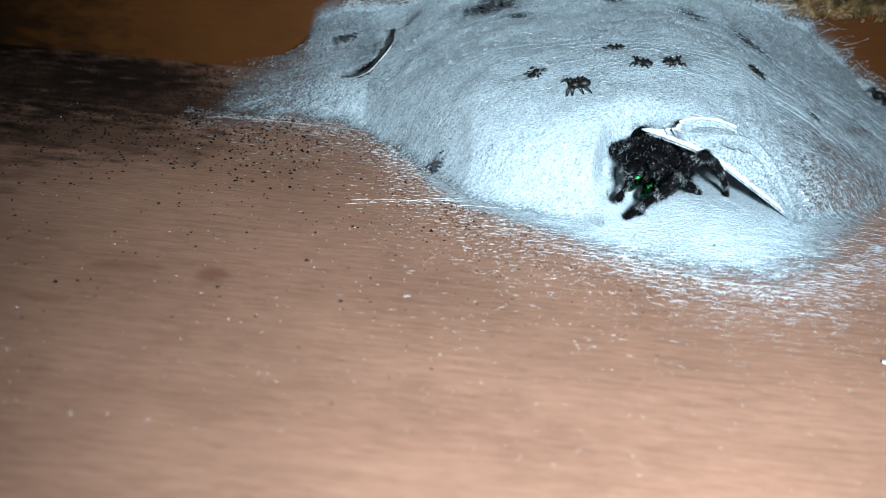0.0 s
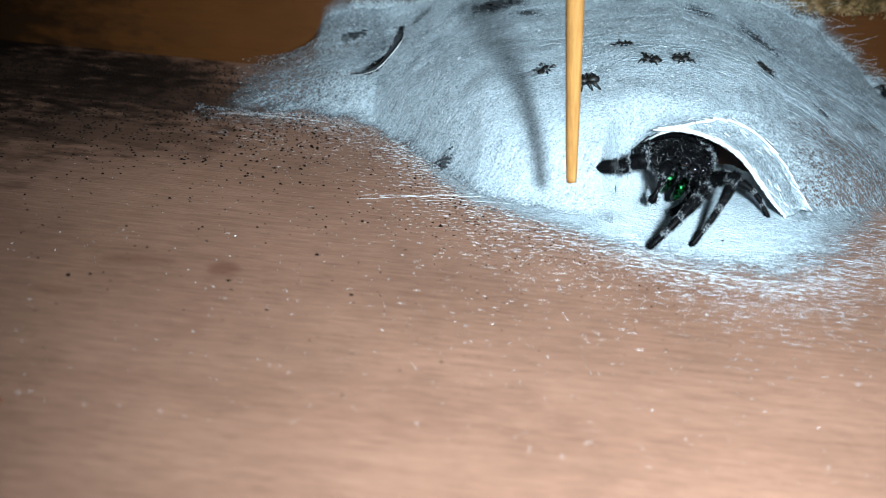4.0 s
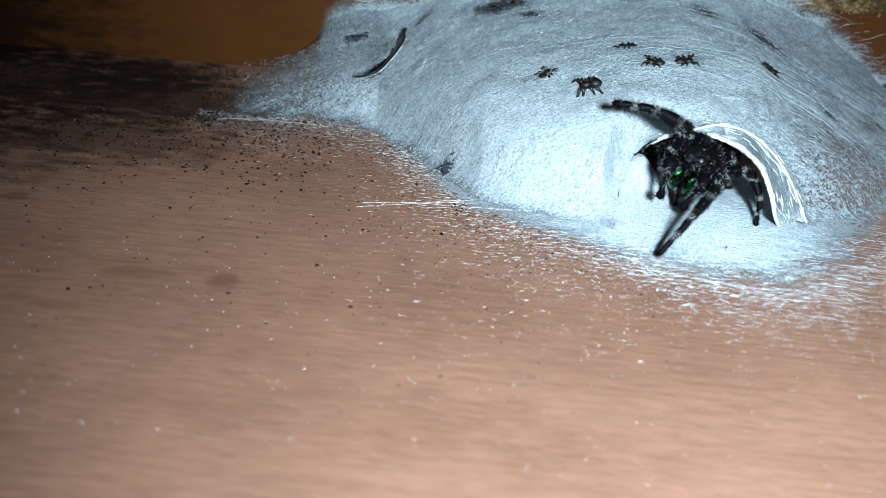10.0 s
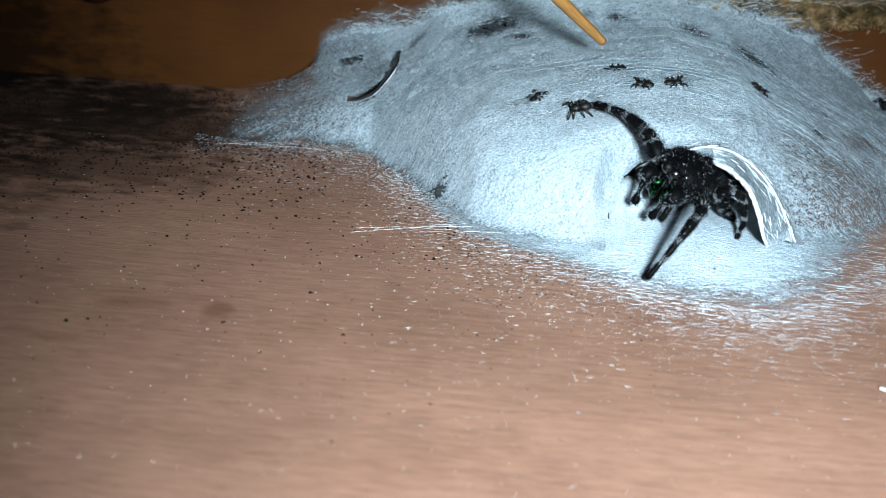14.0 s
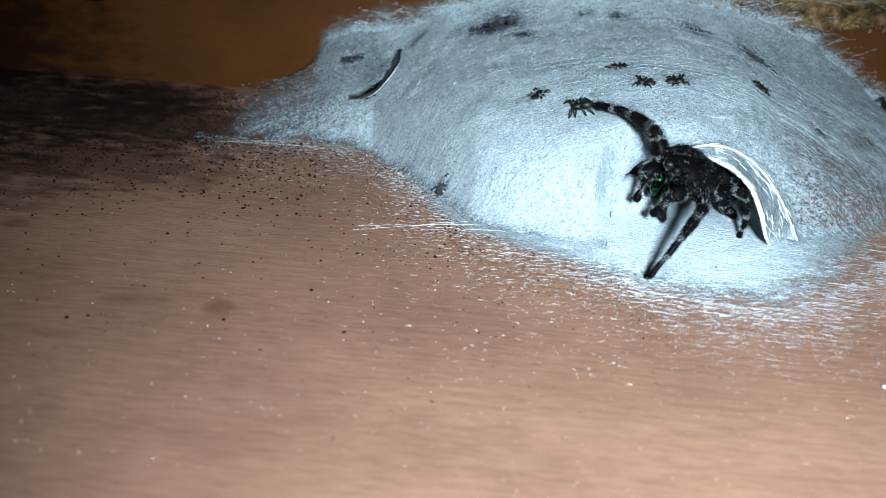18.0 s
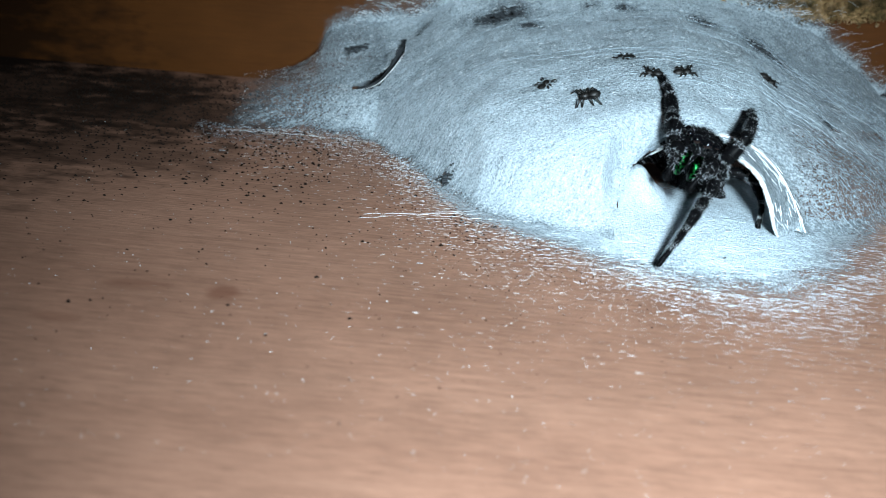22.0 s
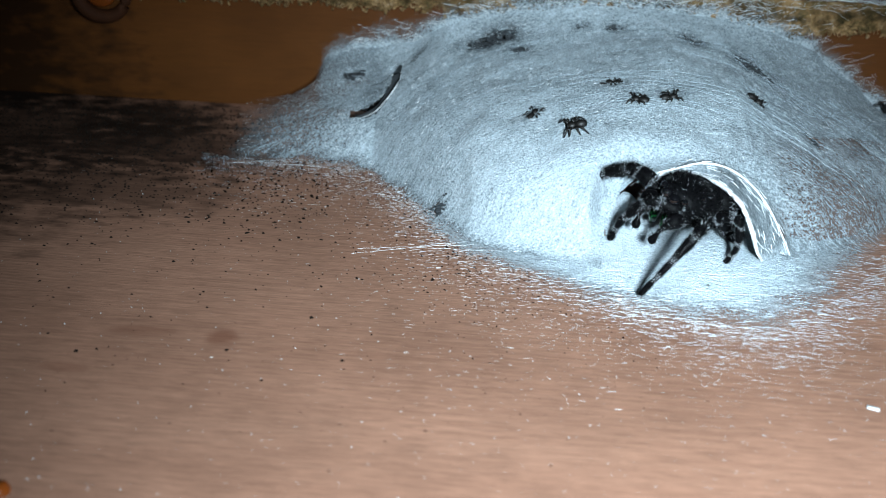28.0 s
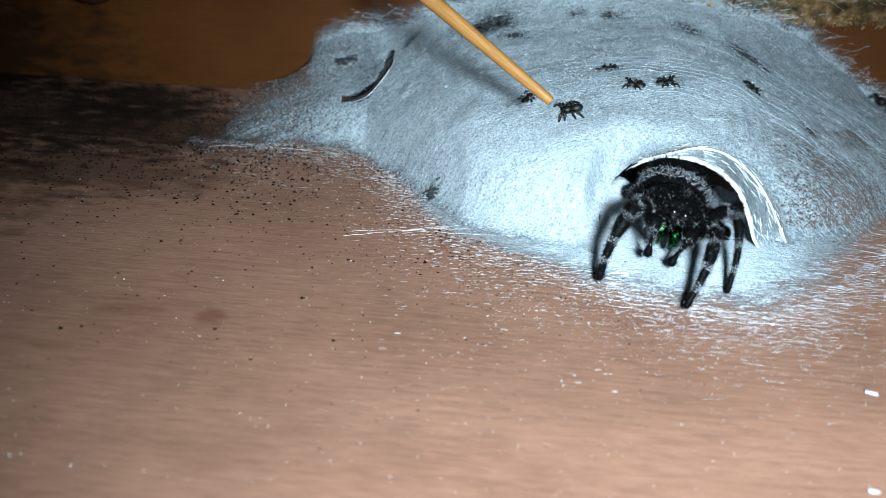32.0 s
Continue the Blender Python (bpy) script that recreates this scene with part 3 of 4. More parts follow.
LONG = [((-19.6, 68.0), (-13.9, 69.6)), ((-19, 68.2), (-12, 68.6)), ((-17, 68.6), (-9, 68.3)), ((-7.3, 55.6), (0.4, 58.3)), ((-7, 56.3), (1, 57.9)), ((-3, 57.0), (3, 57.2))]


def long_thread():
    (x0, y0), (x1, y1) = LONG.pop()
    return [Vector((x0 + (x1 - x0) * k / 12, y0 + (y1 - y0) * k / 12 + 0.12 * noise.noise((k * 0.4, x0, 0)), 0.05 + 0.05 * random.random())) for k in range(13)], 0.007


def dash():
    """Short pale dashes along the grain, thick before the front of the sac."""
    x = random.triangular(-20, 14, 0)
    edge = min(between(x, FRONT), between(x, MAT_FRONT) if -7 < x < 40 else 99)
    y, length = edge + 0.6 - random.expovariate(1 / 3.2), random.choice((0.04, 0.06, 0.08, 0.12, 0.2, 0.35))
    a = random.gauss(0.03, 0.08)
    return [Vector((x + length * k * math.cos(a), y + length * k * math.sin(a), 0.02)) for k in range(2)], random.choice((0.004, 0.005, 0.007, 0.011))


threads("grain_threads", 4200, dash, DULL, "short pale silk dashes caught on the grain of the wood")
threads("long_threads", len(LONG), long_thread, THREAD, "long taut silk threads on the wood")


# ---- the spider ----
spider = tagged(new("jumping_spider"), "black hairy jumping spider with green fangs and white-banded legs", "spider")


def hairs(bm, spots, length, width, slot, lean=0.5):
    """Thin bent hairs standing on (place, normal) spots."""
    for p, n in spots:
        side = Vector((random.uniform(-1, 1), random.uniform(-1, 1), random.uniform(-1, 1)))
        d = (n + lean * side).normalized()
        across = d.cross(side).normalized() * width
        a, b = bm.verts.new(p - across), bm.verts.new(p + across)
        c = bm.verts.new(p + d.cross(across).normalized() * width)
        tip = bm.verts.new(p + d * length * random.uniform(0.6, 1.3))
        for f in ((a, b, tip), (b, c, tip), (c, a, tip)):
            bm.faces.new(f).material_index = slot


def skin(bm, count, where=lambda p: True):
    """Random places on the faces of a mesh, with normals."""
    faces = [f for f in bm.faces if where(f.calc_center_median())]
    weights = [f.calc_area() for f in faces]
    out = []
    for f in random.choices(faces, weights, k=count):
        vs = [v.co for v in f.verts]
        w = [random.random() for _ in vs]
        out.append((sum((v * k for v, k in zip(vs, w)), Vector()) / sum(w), f.normal.copy()))
    return out


SLOTS = [BLACK, FUR, PALE, GREY]
bm = bmesh.new()
ball(bm, (0, 0.1, 2.15), (2.08, 2.52, 1.58), 32, 20)
for v in bm.verts:
    if v.co.y > 0.9:
        v.co.y = 0.9 + (v.co.y - 0.9) * 0.85
        v.co.z += 0.25 * (v.co.y - 0.9)
    # shallow dip behind the raised eye field
    v.co.z -= 0.22 * math.exp(-((v.co.y + 0.9) / 0.6) ** 2) * ease((v.co.z - 2.4) / 1.0)
bm.normal_update()
spots = skin(bm, 5600)
hairs(bm, spots[:4200], 0.3, 0.016, 1, 0.9)
hairs(bm, spots[4200:4400], 0.28, 0.012, 3, 0.9)
hairs(bm, skin(bm, 700, lambda p: p.z < 2.8 and p.y > -0.8), 0.36, 0.013, 3, 0.9)
hairs(bm, skin(bm, 260, lambda p: p.z < 2.5 and p.y > 0.2), 0.36, 0.011, 2, 0.9)
hairs(bm, spots[4700:4900], 0.24, 0.011, 2, 0.9)
hairs(bm, skin(bm, 26, lambda p: p.y > 1.2 and p.z > 3.15), 0.85, 0.016, 1, 0.5)
part("head", bm, SLOTS, spider)
bm = bmesh.new()
ball(bm, (0, -1.9, -0.15), (2.55, 2.15, 1.9), 32, 20)
bm.normal_update()
hairs(bm, skin(bm, 4200), 0.42, 0.017, 1, 0.9)
hairs(bm, skin(bm, 700, lambda p: -1.6 < p.y < -0.9 and p.z > -0.7), 0.34, 0.016, 2, 0.8)
hairs(bm, skin(bm, 400), 0.36, 0.014, 3, 0.9)
abdomen = part("abdomen", bm, SLOTS, spider, "black abdomen with a pale band")
for x, y, z, r in ((0.36, 2.5, 2.85, 0.42), (-0.36, 2.5, 2.85, 0.42), (0.98, 2.2, 3.0, 0.25), (-0.98, 2.2, 3.0, 0.25), (1.3, 0.9, 3.3, 0.2), (-1.3, 0.9, 3.3, 0.2)):
    bm = bmesh.new()
    ball(bm, (x, y, z), (r, r, r), 14, 10)
    part("eye", bm, EYE, spider)
for s in (-1, 1):
    bm = bmesh.new()
    tube(bm, [(0.44 * s, 2.1, 1.9), (0.5 * s, 2.4, 1.4), (0.52 * s, 2.35, 0.8), (0.44 * s, 2.2, 0.3)], [0.3, 0.4, 0.36, 0.2], 12)
    bm.normal_update()
    part("chelicera", bm, GREEN, spider, "iridescent green fang base")
    # a jointed feeler with a pale tuft over a dark club
    bm = bmesh.new()
    line = curve_through([(1.1 * s, 1.9, 1.6), (1.25 * s, 2.8, 1.7), (0.98 * s, 3.25, 0.9), (0.82 * s, 3.3, -0.1)], 16)
    tube(bm, line, [0.4 + 0.2 * math.sin(k * 0.42) - 0.006 * k for k in range(16)], 10)
    ball(bm, line[-1], (0.3, 0.3, 0.3), 10, 8)
    bm.normal_update()
    hairs(bm, skin(bm, 420), 0.4, 0.015, 1, 0.8)
    hairs(bm, skin(bm, 150, lambda p: 0.5 < p.z < 1.9), 0.36, 0.014, 2, 0.8)
    part("pedipalp", bm, SLOTS, spider)


def leg_piece(length, radii, bands, bow, name, parent):
    """A bowed leg piece along +x from its joint: swollen between its joints, black fur, ragged pale bands, long bristles."""
    bm = bmesh.new()
    m = 30
    radius = [float(np.interp(k / (m - 1) * (len(radii) - 1), range(len(radii)), radii)) * (1 - 0.2 * max(math.exp(-((k / (m - 1) - at) / 0.035) ** 2) for at in bands)) for k in range(m)]
    tube(bm, [(length * k / (m - 1), 0, bow * math.sin(math.pi * k / (m - 1))) for k in range(m)], radius, 12)
    ball(bm, (0, 0, 0), (radii[0], radii[0], radii[0]), 12, 8)
    ball(bm, (length, 0, 0), (radius[-1] * 1.1, radius[-1], radius[-1]), 10, 8)
    bm.normal_update()
    for f in bm.faces:
        p = f.calc_center_median()
        if any(abs(p.x / length - at) < 0.035 + 0.05 * noise.noise(p * 2.5 + Vector((length, 0, 0))) for at in bands):
            f.material_index = 3
    mean = sum(radii) / len(radii)
    hairs(bm, skin(bm, int(330 * length)), mean * 0.75, 0.013, 1, 0.9)
    hairs(bm, skin(bm, int(55 * length)), mean * 0.7, 0.011, 3, 0.9)
    hairs(bm, skin(bm, int(18 * length)), mean * 0.6, 0.01, 2, 0.9)
    hairs(bm, skin(bm, int(12 * length)), mean * 2.0, 0.012, 1, 0.5)
    for at in bands:
        hairs(bm, skin(bm, 130, lambda p: abs(p.x / length - at) < 0.055 + 0.05 * noise.noise(p * 3)), mean * 0.5, 0.02, 2, 0.9)
    return part(name, bm, SLOTS, parent)


# hip (body space), lengths of the two pieces, thickness
LEGS = {
    "R1": ((1.5, 1.5, 1.7), 2.3, 4.7, 0.56), "L1": ((-1.5, 1.5, 1.7), 2.8, 4.8, 0.5),
    "R2": ((1.9, 0.5, 1.4), 2.4, 3.2, 0.48), "L2": ((-1.9, 0.5, 1.4), 3.4, 5.4, 0.4),
    "R3": ((1.9, -0.5, 1.4), 2.2, 2.8, 0.42), "L3": ((-1.9, -0.5, 1.4), 2.3, 3.4, 0.36),
    "R4": ((1.5, -1.5, 1.4), 1.7, 2.4, 0.42), "L4": ((-1.5, -1.5, 1.4), 1.7, 2.4, 0.42),
}
PIECES = {}
for key, (hip, l1, l2, r) in LEGS.items():
    a = leg_piece(l1, [0.75 * r, r, 1.05 * r, 0.95 * r, 0.75 * r], (0.3, 0.85), 0.3, "leg", spider)
    b = leg_piece(l2, [0.8 * r, 0.85 * r, 0.62 * r, 0.5 * r, 0.42 * r, 0.45 * r], (0.1, 0.47, 0.76), 0.42, "shin", a)
    PIECES[key] = (a, b)

# seconds; body x, y, heading, pitch, roll, lift; feet in plan mm, by leg
POSES = [
    (0, (12.03, 59.99, 168, 1, -26, 1.55), {"R1": (9.5, 68.5, 1.2), "R2": (8.8, 65.5, 0.6), "R3": (10.5, 67, 0.8), "L1": (11.3, 56.4, 0.8), "L2": (18.7, 60.7, 0.8)}),
    (1, (11.98, 60.32, 168, 1, -26, 1.55), {"R1": (9.5, 68.5, 1.2), "R2": (8.8, 65.5, 0.6), "R3": (10.5, 67, 0.8), "L1": (11.1, 56.4, 0.8), "L2": (18.6, 60.8, 0.8)}),
    (2, (12.42, 60.00, 172, 5, -24, 1.36), {"R1": (9.5, 68.5, 1.2), "R2": (8.8, 65.5, 0.6), "R3": (10.5, 67, 0.8), "L1": (14.0, 53.4, 0.6), "L2": (18.3, 60.9, 0.8)}),
    (3, (12.48, 59.99, 172, 5, -24, 1.36), {"R1": (9.5, 68.5, 1.2), "R2": (8.8, 65.5, 0.6), "R3": (10.5, 67, 0.8), "L1": (14.1, 53.3, 0.6), "L2": (18.4, 60.9, 0.8)}),
    (3.5, (13.46, 59.34, 172, 5, -24, 1.36), {"R2": (9.6, 66, 1.0), "R3": (11, 67.5, 0.8), "R1": (3.5, 58.7, 0.2), "L1": (11.4, 52.9, 0.6), "L2": (14.3, 54.1, 0.6), "L3": (19.9, 57.2, 0.8)}),
    (5.5, (12.75, 59.43, 158, 9, -24, 1.64), {"R2": (9.6, 66, 1.0), "R3": (11, 67.5, 0.8), "R1": (5.9, 61.8, 0.5), "L2": (12.5, 52.0, 0.6), "L3": (20.0, 60.4, 0.8)}),
    (6, (12.69, 60.36, 158, 9, -24, 1.64), {"R2": (9.6, 66, 1.0), "R3": (11, 67.5, 0.8), "R1": (5.7, 61.4, 0.5), "L2": (12.3, 51.9, 0.6), "L3": (20.2, 60.8, 0.8)}),
    (6.5, (12.57, 60.11, 158, 9, -24, 1.64), {"R2": (9.6, 66, 1.0), "R3": (11, 67.5, 0.8), "R1": (5.7, 61.4, 1.5), "L2": (12.5, 51.9, 0.6), "L3": (20.1, 60.8, 0.8)}),
    (7, (12.41, 59.78, 150, 9, -24, 1.64), {"R2": (9.6, 66, 1.0), "R3": (11, 67.5, 0.8), "R1": (5.5, 61.1, 2.6), "L2": (12.3, 52.3, 0.6), "L3": (18.1, 58.0, 0.8)}),
    (7.3, (12.79, 60.77, 150, 9, -24, 1.64), {"R2": (9.6, 66, 1.0), "R3": (11, 67.5, 0.8), "R1": (8.8, 60.5, 6.0), "L2": (12.4, 52.1, 0.6), "L3": (18.6, 57.3, 0.8)}),
    (7.6, (13.36, 58.62, 150, 3, -24, 2.33), {"R2": (13.8, 66.0, 1.0), "R3": (14.8, 66.4, 0.8), "R1": (8.9, 60.3, 7.9), "L1": (14.2, 58.8, 0.9), "L2": (12.2, 51.7, 0.6), "L3": (19.4, 56.8, 0.8)}),
    (8, (13.90, 59.37, 155, 1, -24, 2.40), {"R2": (13.8, 66.0, 1.0), "R3": (14.8, 66.4, 0.8), "R1": (9.0, 60.5, 7.9), "L1": (14.2, 58.8, 0.9), "L2": (12.3, 52.0, 0.6), "L3": (19.2, 56.7, 0.8)}),
    (9, (14.33, 60.24, 160, 3, -24, 2.33), {"R2": (13.8, 66.0, 1.0), "R3": (14.8, 66.4, 0.8), "R1": (9.1, 59.3, 7.5), "L1": (14.3, 59.0, 0.9), "L2": (12.2, 52.1, 0.6), "L3": (19.1, 56.7, 0.8)}),
    (10, (14.30, 59.58, 160, 3, -16, 2.18), {"R2": (13.8, 66.0, 1.0), "R3": (14.8, 66.4, 0.8), "R1": (9.0, 59.2, 7.5), "L1": (13.8, 58.4, 0.9), "L2": (12.2, 52.3, 0.6), "L3": (19.0, 56.8, 0.8)}),
    (10.5, (14.59, 61.57, 150, 1, -16, 2.25), {"R2": (13.8, 66.0, 1.0), "R3": (14.8, 66.4, 0.8), "R1": (11.3, 65.9, 7.9), "L1": (14.6, 60.2, 0.9), "L2": (12.2, 52.3, 0.6), "L3": (19.1, 57.3, 0.8)}),
    (10.6, (14.40, 60.11, 140, 5, -16, 2.51), {"R2": (13.8, 66.0, 1.0), "R3": (14.8, 66.4, 0.8), "R1": (9.8, 62.2, 3.0), "L1": (10.6, 59.2, 1.0), "L2": (12.1, 52.4, 0.6), "L3": (18.7, 57.6, 0.8)}),
    (10.7, (14.59, 59.91, 135, 7, -16, 2.44), {"R2": (13.8, 66.0, 1.0), "R3": (14.8, 66.4, 0.8), "R1": (8.9, 63.4, 7.3), "L1": (13.7, 58.2, 1.4), "L2": (12.1, 52.5, 0.6), "L3": (18.4, 58.1, 0.8)}),
    (11, (14.64, 60.13, 133, 7, -16, 2.44), {"R2": (13.8, 66.0, 1.0), "R3": (14.8, 66.4, 0.8), "R1": (8.8, 63.7, 7.3), "L1": (14.2, 59.5, 1.4), "L2": (12.1, 52.3, 0.6), "L3": (18.6, 57.9, 0.8)}),
    (13, (14.47, 59.82, 133, 7, -16, 2.44), {"R2": (13.8, 66.0, 1.0), "R3": (14.8, 66.4, 0.8), "R1": (8.9, 63.8, 7.3), "L1": (13.8, 59.0, 1.4), "L2": (12.1, 52.1, 0.6), "L3": (18.6, 57.6, 0.8)}),
    (14.5, (14.46, 59.81, 133, 7, -16, 2.44), {"R2": (13.8, 66.0, 1.0), "R3": (14.8, 66.4, 0.8), "R1": (8.8, 63.8, 7.3), "L1": (13.7, 58.8, 1.4), "L2": (12.1, 52.1, 0.6), "L3": (18.5, 57.5, 0.8)}),
    (18.5, (14.46, 59.96, 133, 7, -16, 2.44), {"R2": (13.8, 66.0, 1.0), "R3": (14.8, 66.4, 0.8), "R1": (8.8, 63.4, 7.3), "L1": (13.6, 58.5, 1.4), "L2": (12.1, 52.0, 0.6), "L3": (18.6, 57.5, 0.8)}),
    (19, (14.87, 60.58, 138, 7, -16, 2.84), {"R2": (13.8, 66.0, 1.0), "R3": (14.8, 66.4, 0.8), "R1": (10.5, 66.1, 7.9), "L1": (15.6, 60.4, 0.9), "L2": (12.0, 52.0, 0.6), "L3": (18.9, 58.2, 0.8)}),
    (19.5, (15.16, 60.96, 138, 7, -16, 2.84), {"R2": (13.8, 66.0, 1.0), "R3": (14.8, 66.4, 0.8), "R1": (10.3, 65.6, 7.9), "L1": (14.1, 59.5, 1.4), "L2": (12.2, 52.4, 0.6), "L3": (19.1, 58.1, 0.8)}),
    (20, (15.08, 61.31, 138, 7, -16, 2.84), {"R2": (13.8, 66.0, 1.0), "R3": (14.8, 66.4, 0.8), "R1": (8.6, 65.7, 7.3), "L1": (14.2, 59.8, 1.4), "L2": (12.2, 52.4, 0.6), "L3": (18.9, 57.9, 0.8)}),
    (20.5, (14.80, 61.04, 138, 7, -16, 2.84), {"R2": (13.8, 66.0, 1.0), "R3": (14.8, 66.4, 0.8), "R1": (7.3, 63.9, 6.0), "L1": (14.1, 59.9, 1.4), "L2": (12.2, 52.5, 0.6), "L3": (18.9, 58.0, 0.8)}),
    (21, (14.48, 60.38, 138, 7, -16, 2.84), {"R2": (13.8, 66.0, 1.0), "R3": (14.8, 66.4, 0.8), "R1": (7.5, 64.4, 6.0), "L1": (13.9, 59.1, 1.4), "L2": (12.2, 52.2, 0.6), "L3": (18.9, 57.7, 0.8)}),
    (21.5, (14.42, 60.07, 145, 23, -16, 2.94), {"R2": (13.8, 66.0, 1.0), "R3": (14.8, 66.4, 0.8), "R1": (10.2, 68.2, 7.9), "L1": (16.0, 60.9, 0.9), "L2": (12.3, 52.1, 0.6), "L3": (19.2, 57.4, 0.8)}),
    (21.8, (14.55, 60.39, 155, 23, -16, 2.94), {"R2": (13.8, 66.0, 1.0), "R3": (14.8, 66.4, 0.8), "R1": (13.2, 67.8, 7.9), "L1": (18.6, 62.5, 7.0), "L2": (12.4, 52.8, 0.6), "L3": (19.5, 58.2, 0.8)}),
    (22, (14.27, 59.96, 158, 23, -16, 2.94), {"R2": (13.8, 66.0, 1.0), "R3": (14.8, 66.4, 0.8), "R1": (12.9, 66.1, 7.9), "L1": (18.7, 63.3, 7.0), "L2": (12.2, 52.3, 0.6), "L3": (19.4, 57.8, 0.8)}),
    (22.2, (14.36, 59.73, 158, 23, -16, 2.94), {"R2": (13.8, 66.0, 1.0), "R3": (14.8, 66.4, 0.8), "R1": (12.8, 65.7, 7.9), "L1": (18.6, 62.9, 7.0), "L2": (12.2, 52.3, 0.6), "L3": (19.3, 57.5, 0.8)}),
    (22.5, (14.46, 59.81, 142, 7, -16, 2.44), {"R2": (13.8, 66.0, 1.0), "R3": (14.8, 66.4, 0.8), "R1": (8.2, 60.6, 3.0), "L1": (10.7, 58.9, 1.0), "L2": (12.2, 52.2, 0.6), "L3": (18.0, 56.6, 0.8)}),
    (23, (14.73, 59.25, 139, 7, -16, 2.44), {"R2": (13.8, 66.0, 1.0), "R3": (14.8, 66.4, 0.8), "R1": (8.4, 62.1, 3.0), "L1": (10.7, 58.8, 1.0), "L2": (12.3, 52.4, 0.6), "L3": (18.1, 56.5, 0.8)}),
    (24, (14.62, 59.12, 131, 7, -16, 2.44), {"R2": (13.8, 66.0, 1.0), "R3": (14.8, 66.4, 0.8), "R1": (8.1, 61.1, 3.0), "L1": (10.2, 57.7, 1.0), "L2": (12.2, 52.3, 0.6), "L3": (18.0, 56.3, 0.8)}),
    (25, (14.82, 59.07, 131, 7, -16, 2.44), {"R2": (13.8, 66.0, 1.0), "R3": (14.8, 66.4, 0.8), "R1": (8.3, 61.1, 3.0), "L1": (10.4, 57.9, 1.0), "L2": (12.3, 52.1, 0.6), "L3": (18.3, 56.1, 0.8)}),
    (28, (14.79, 58.82, 131, 7, -16, 2.44), {"R2": (13.8, 66.0, 1.0), "R3": (14.8, 66.4, 0.8), "R1": (8.2, 61.7, 3.0), "L1": (10.4, 58.3, 1.0), "L2": (12.1, 52.4, 0.6), "L3": (18.0, 56.4, 0.8)}),
    (29, (14.85, 58.85, 131, 7, -16, 2.44), {"R2": (13.8, 66.0, 1.0), "R3": (14.8, 66.4, 0.8), "R1": (8.3, 61.8, 3.0), "L1": (10.5, 58.5, 1.0), "L2": (12.2, 52.5, 0.6), "L3": (18.1, 56.5, 0.8)}),
    (29.2, (14.95, 60.80, 140, 7, -16, 1.24), {"R2": (13.8, 66.0, 1.0), "R3": (14.8, 66.4, 0.8), "R1": (10.5, 59.4, 5.0), "L1": (11.3, 53.2, 1.0), "L2": (12.3, 52.0, 0.6), "L3": (18.5, 55.3, 0.8)}),
    (29.5, (14.61, 60.38, 150, 5, -16, 1.31), {"R1": (12.5, 59.9, 5.2), "L1": (11.8, 58.0, 2.2), "L2": (11.7, 50.6, 0.6), "L3": (18.4, 55.6, 0.8)}),
    (29.8, (14.58, 59.24, 158, 5, -16, 1.31), {"R2": (11.6, 60.8, 0.8), "R3": (12.0, 61.6, 0.6), "R4": (12.8, 62.6, 0.6), "R1": (10.8, 56.5, 0.8), "L1": (11.7, 50.4, 0.5), "L2": (16.9, 52.0, 0.5)}),
    (30, (14.22, 58.50, 170, 5, -16, 1.31), {"R2": (11.6, 60.8, 0.8), "R3": (12.0, 61.6, 0.6), "R4": (12.8, 62.6, 0.6), "R1": (9.3, 54.0, 0.5), "L1": (11.8, 51.2, 0.5), "L2": (17.9, 51.9, 0.5)}),
    (30.4, (13.88, 56.94, 172, 5, -16, 1.31), {"R2": (11.6, 60.8, 0.8), "R3": (12.0, 61.6, 0.6), "R4": (12.8, 62.6, 0.6), "R1": (9.7, 53.1, 0.5), "L1": (15.1, 50.1, 0.5), "L2": (18.1, 52.3, 0.5)}),
    (32, (13.93, 56.83, 172, 5, -16, 1.31), {"R2": (11.6, 60.8, 0.8), "R3": (12.0, 61.6, 0.6), "R4": (12.8, 62.6, 0.6), "R1": (9.7, 52.3, 0.5), "L1": (14.9, 49.8, 0.5), "L2": (17.7, 51.8, 0.5)}),
]
# seconds, how far the abdomen is held up or down at the waist, in degrees
WAIST = [(0, 0), (3.0, -4), (3.5, -10), (6.5, -10), (7.6, 5), (18.5, 5), (19, 14), (22.2, 14), (22.5, 4), (28.9, 4), (29.2, 0), (29.8, -14), (30.4, -24), (32, -24)]
REST = {"R1": (3.4, 4.4, -1.6), "R2": (4.4, 2.0, -1.8), "R3": (4.4, -1.6, -1.8), "R4": (3.6, -4.2, -1.6)}
REST |= {k.replace("R", "L"): (-x, y, z) for k, (x, y, z) in REST.items()}


def aimed(at, way, pole):
    """A pose at a point whose x axis runs along way, z towards pole."""
    x = way.normalized()
    y = pole.cross(x).normalized()
    return Matrix.Translation(at * MM) @ Matrix((x, y, x.cross(y))).transposed().to_4x4()


def leg_rows(key, foot):
    hip, l1, l2, _ = LEGS[key]
    hip, foot = Vector(hip), Vector(foot)
    d = foot - hip
    far = min(d.length, (l1 + l2) * 0.995)
    d.normalize()
    up = Vector((0, 0, 1)) + Vector((0.25 * (1 if key[0] == "R" else -1), 0, 0))
    up = (up - d * up.dot(d)).normalized()
    along = (l1 * l1 - l2 * l2 + far * far) / (2 * far)
    rise = math.sqrt(max(0.0, l1 * l1 - along * along))
    knee = hip + d * along + up * rise
    end = hip + d * far
    a = aimed(hip, knee - hip, up)
    b = aimed(knee, end - knee, up)
    return a, a.inverted() @ b


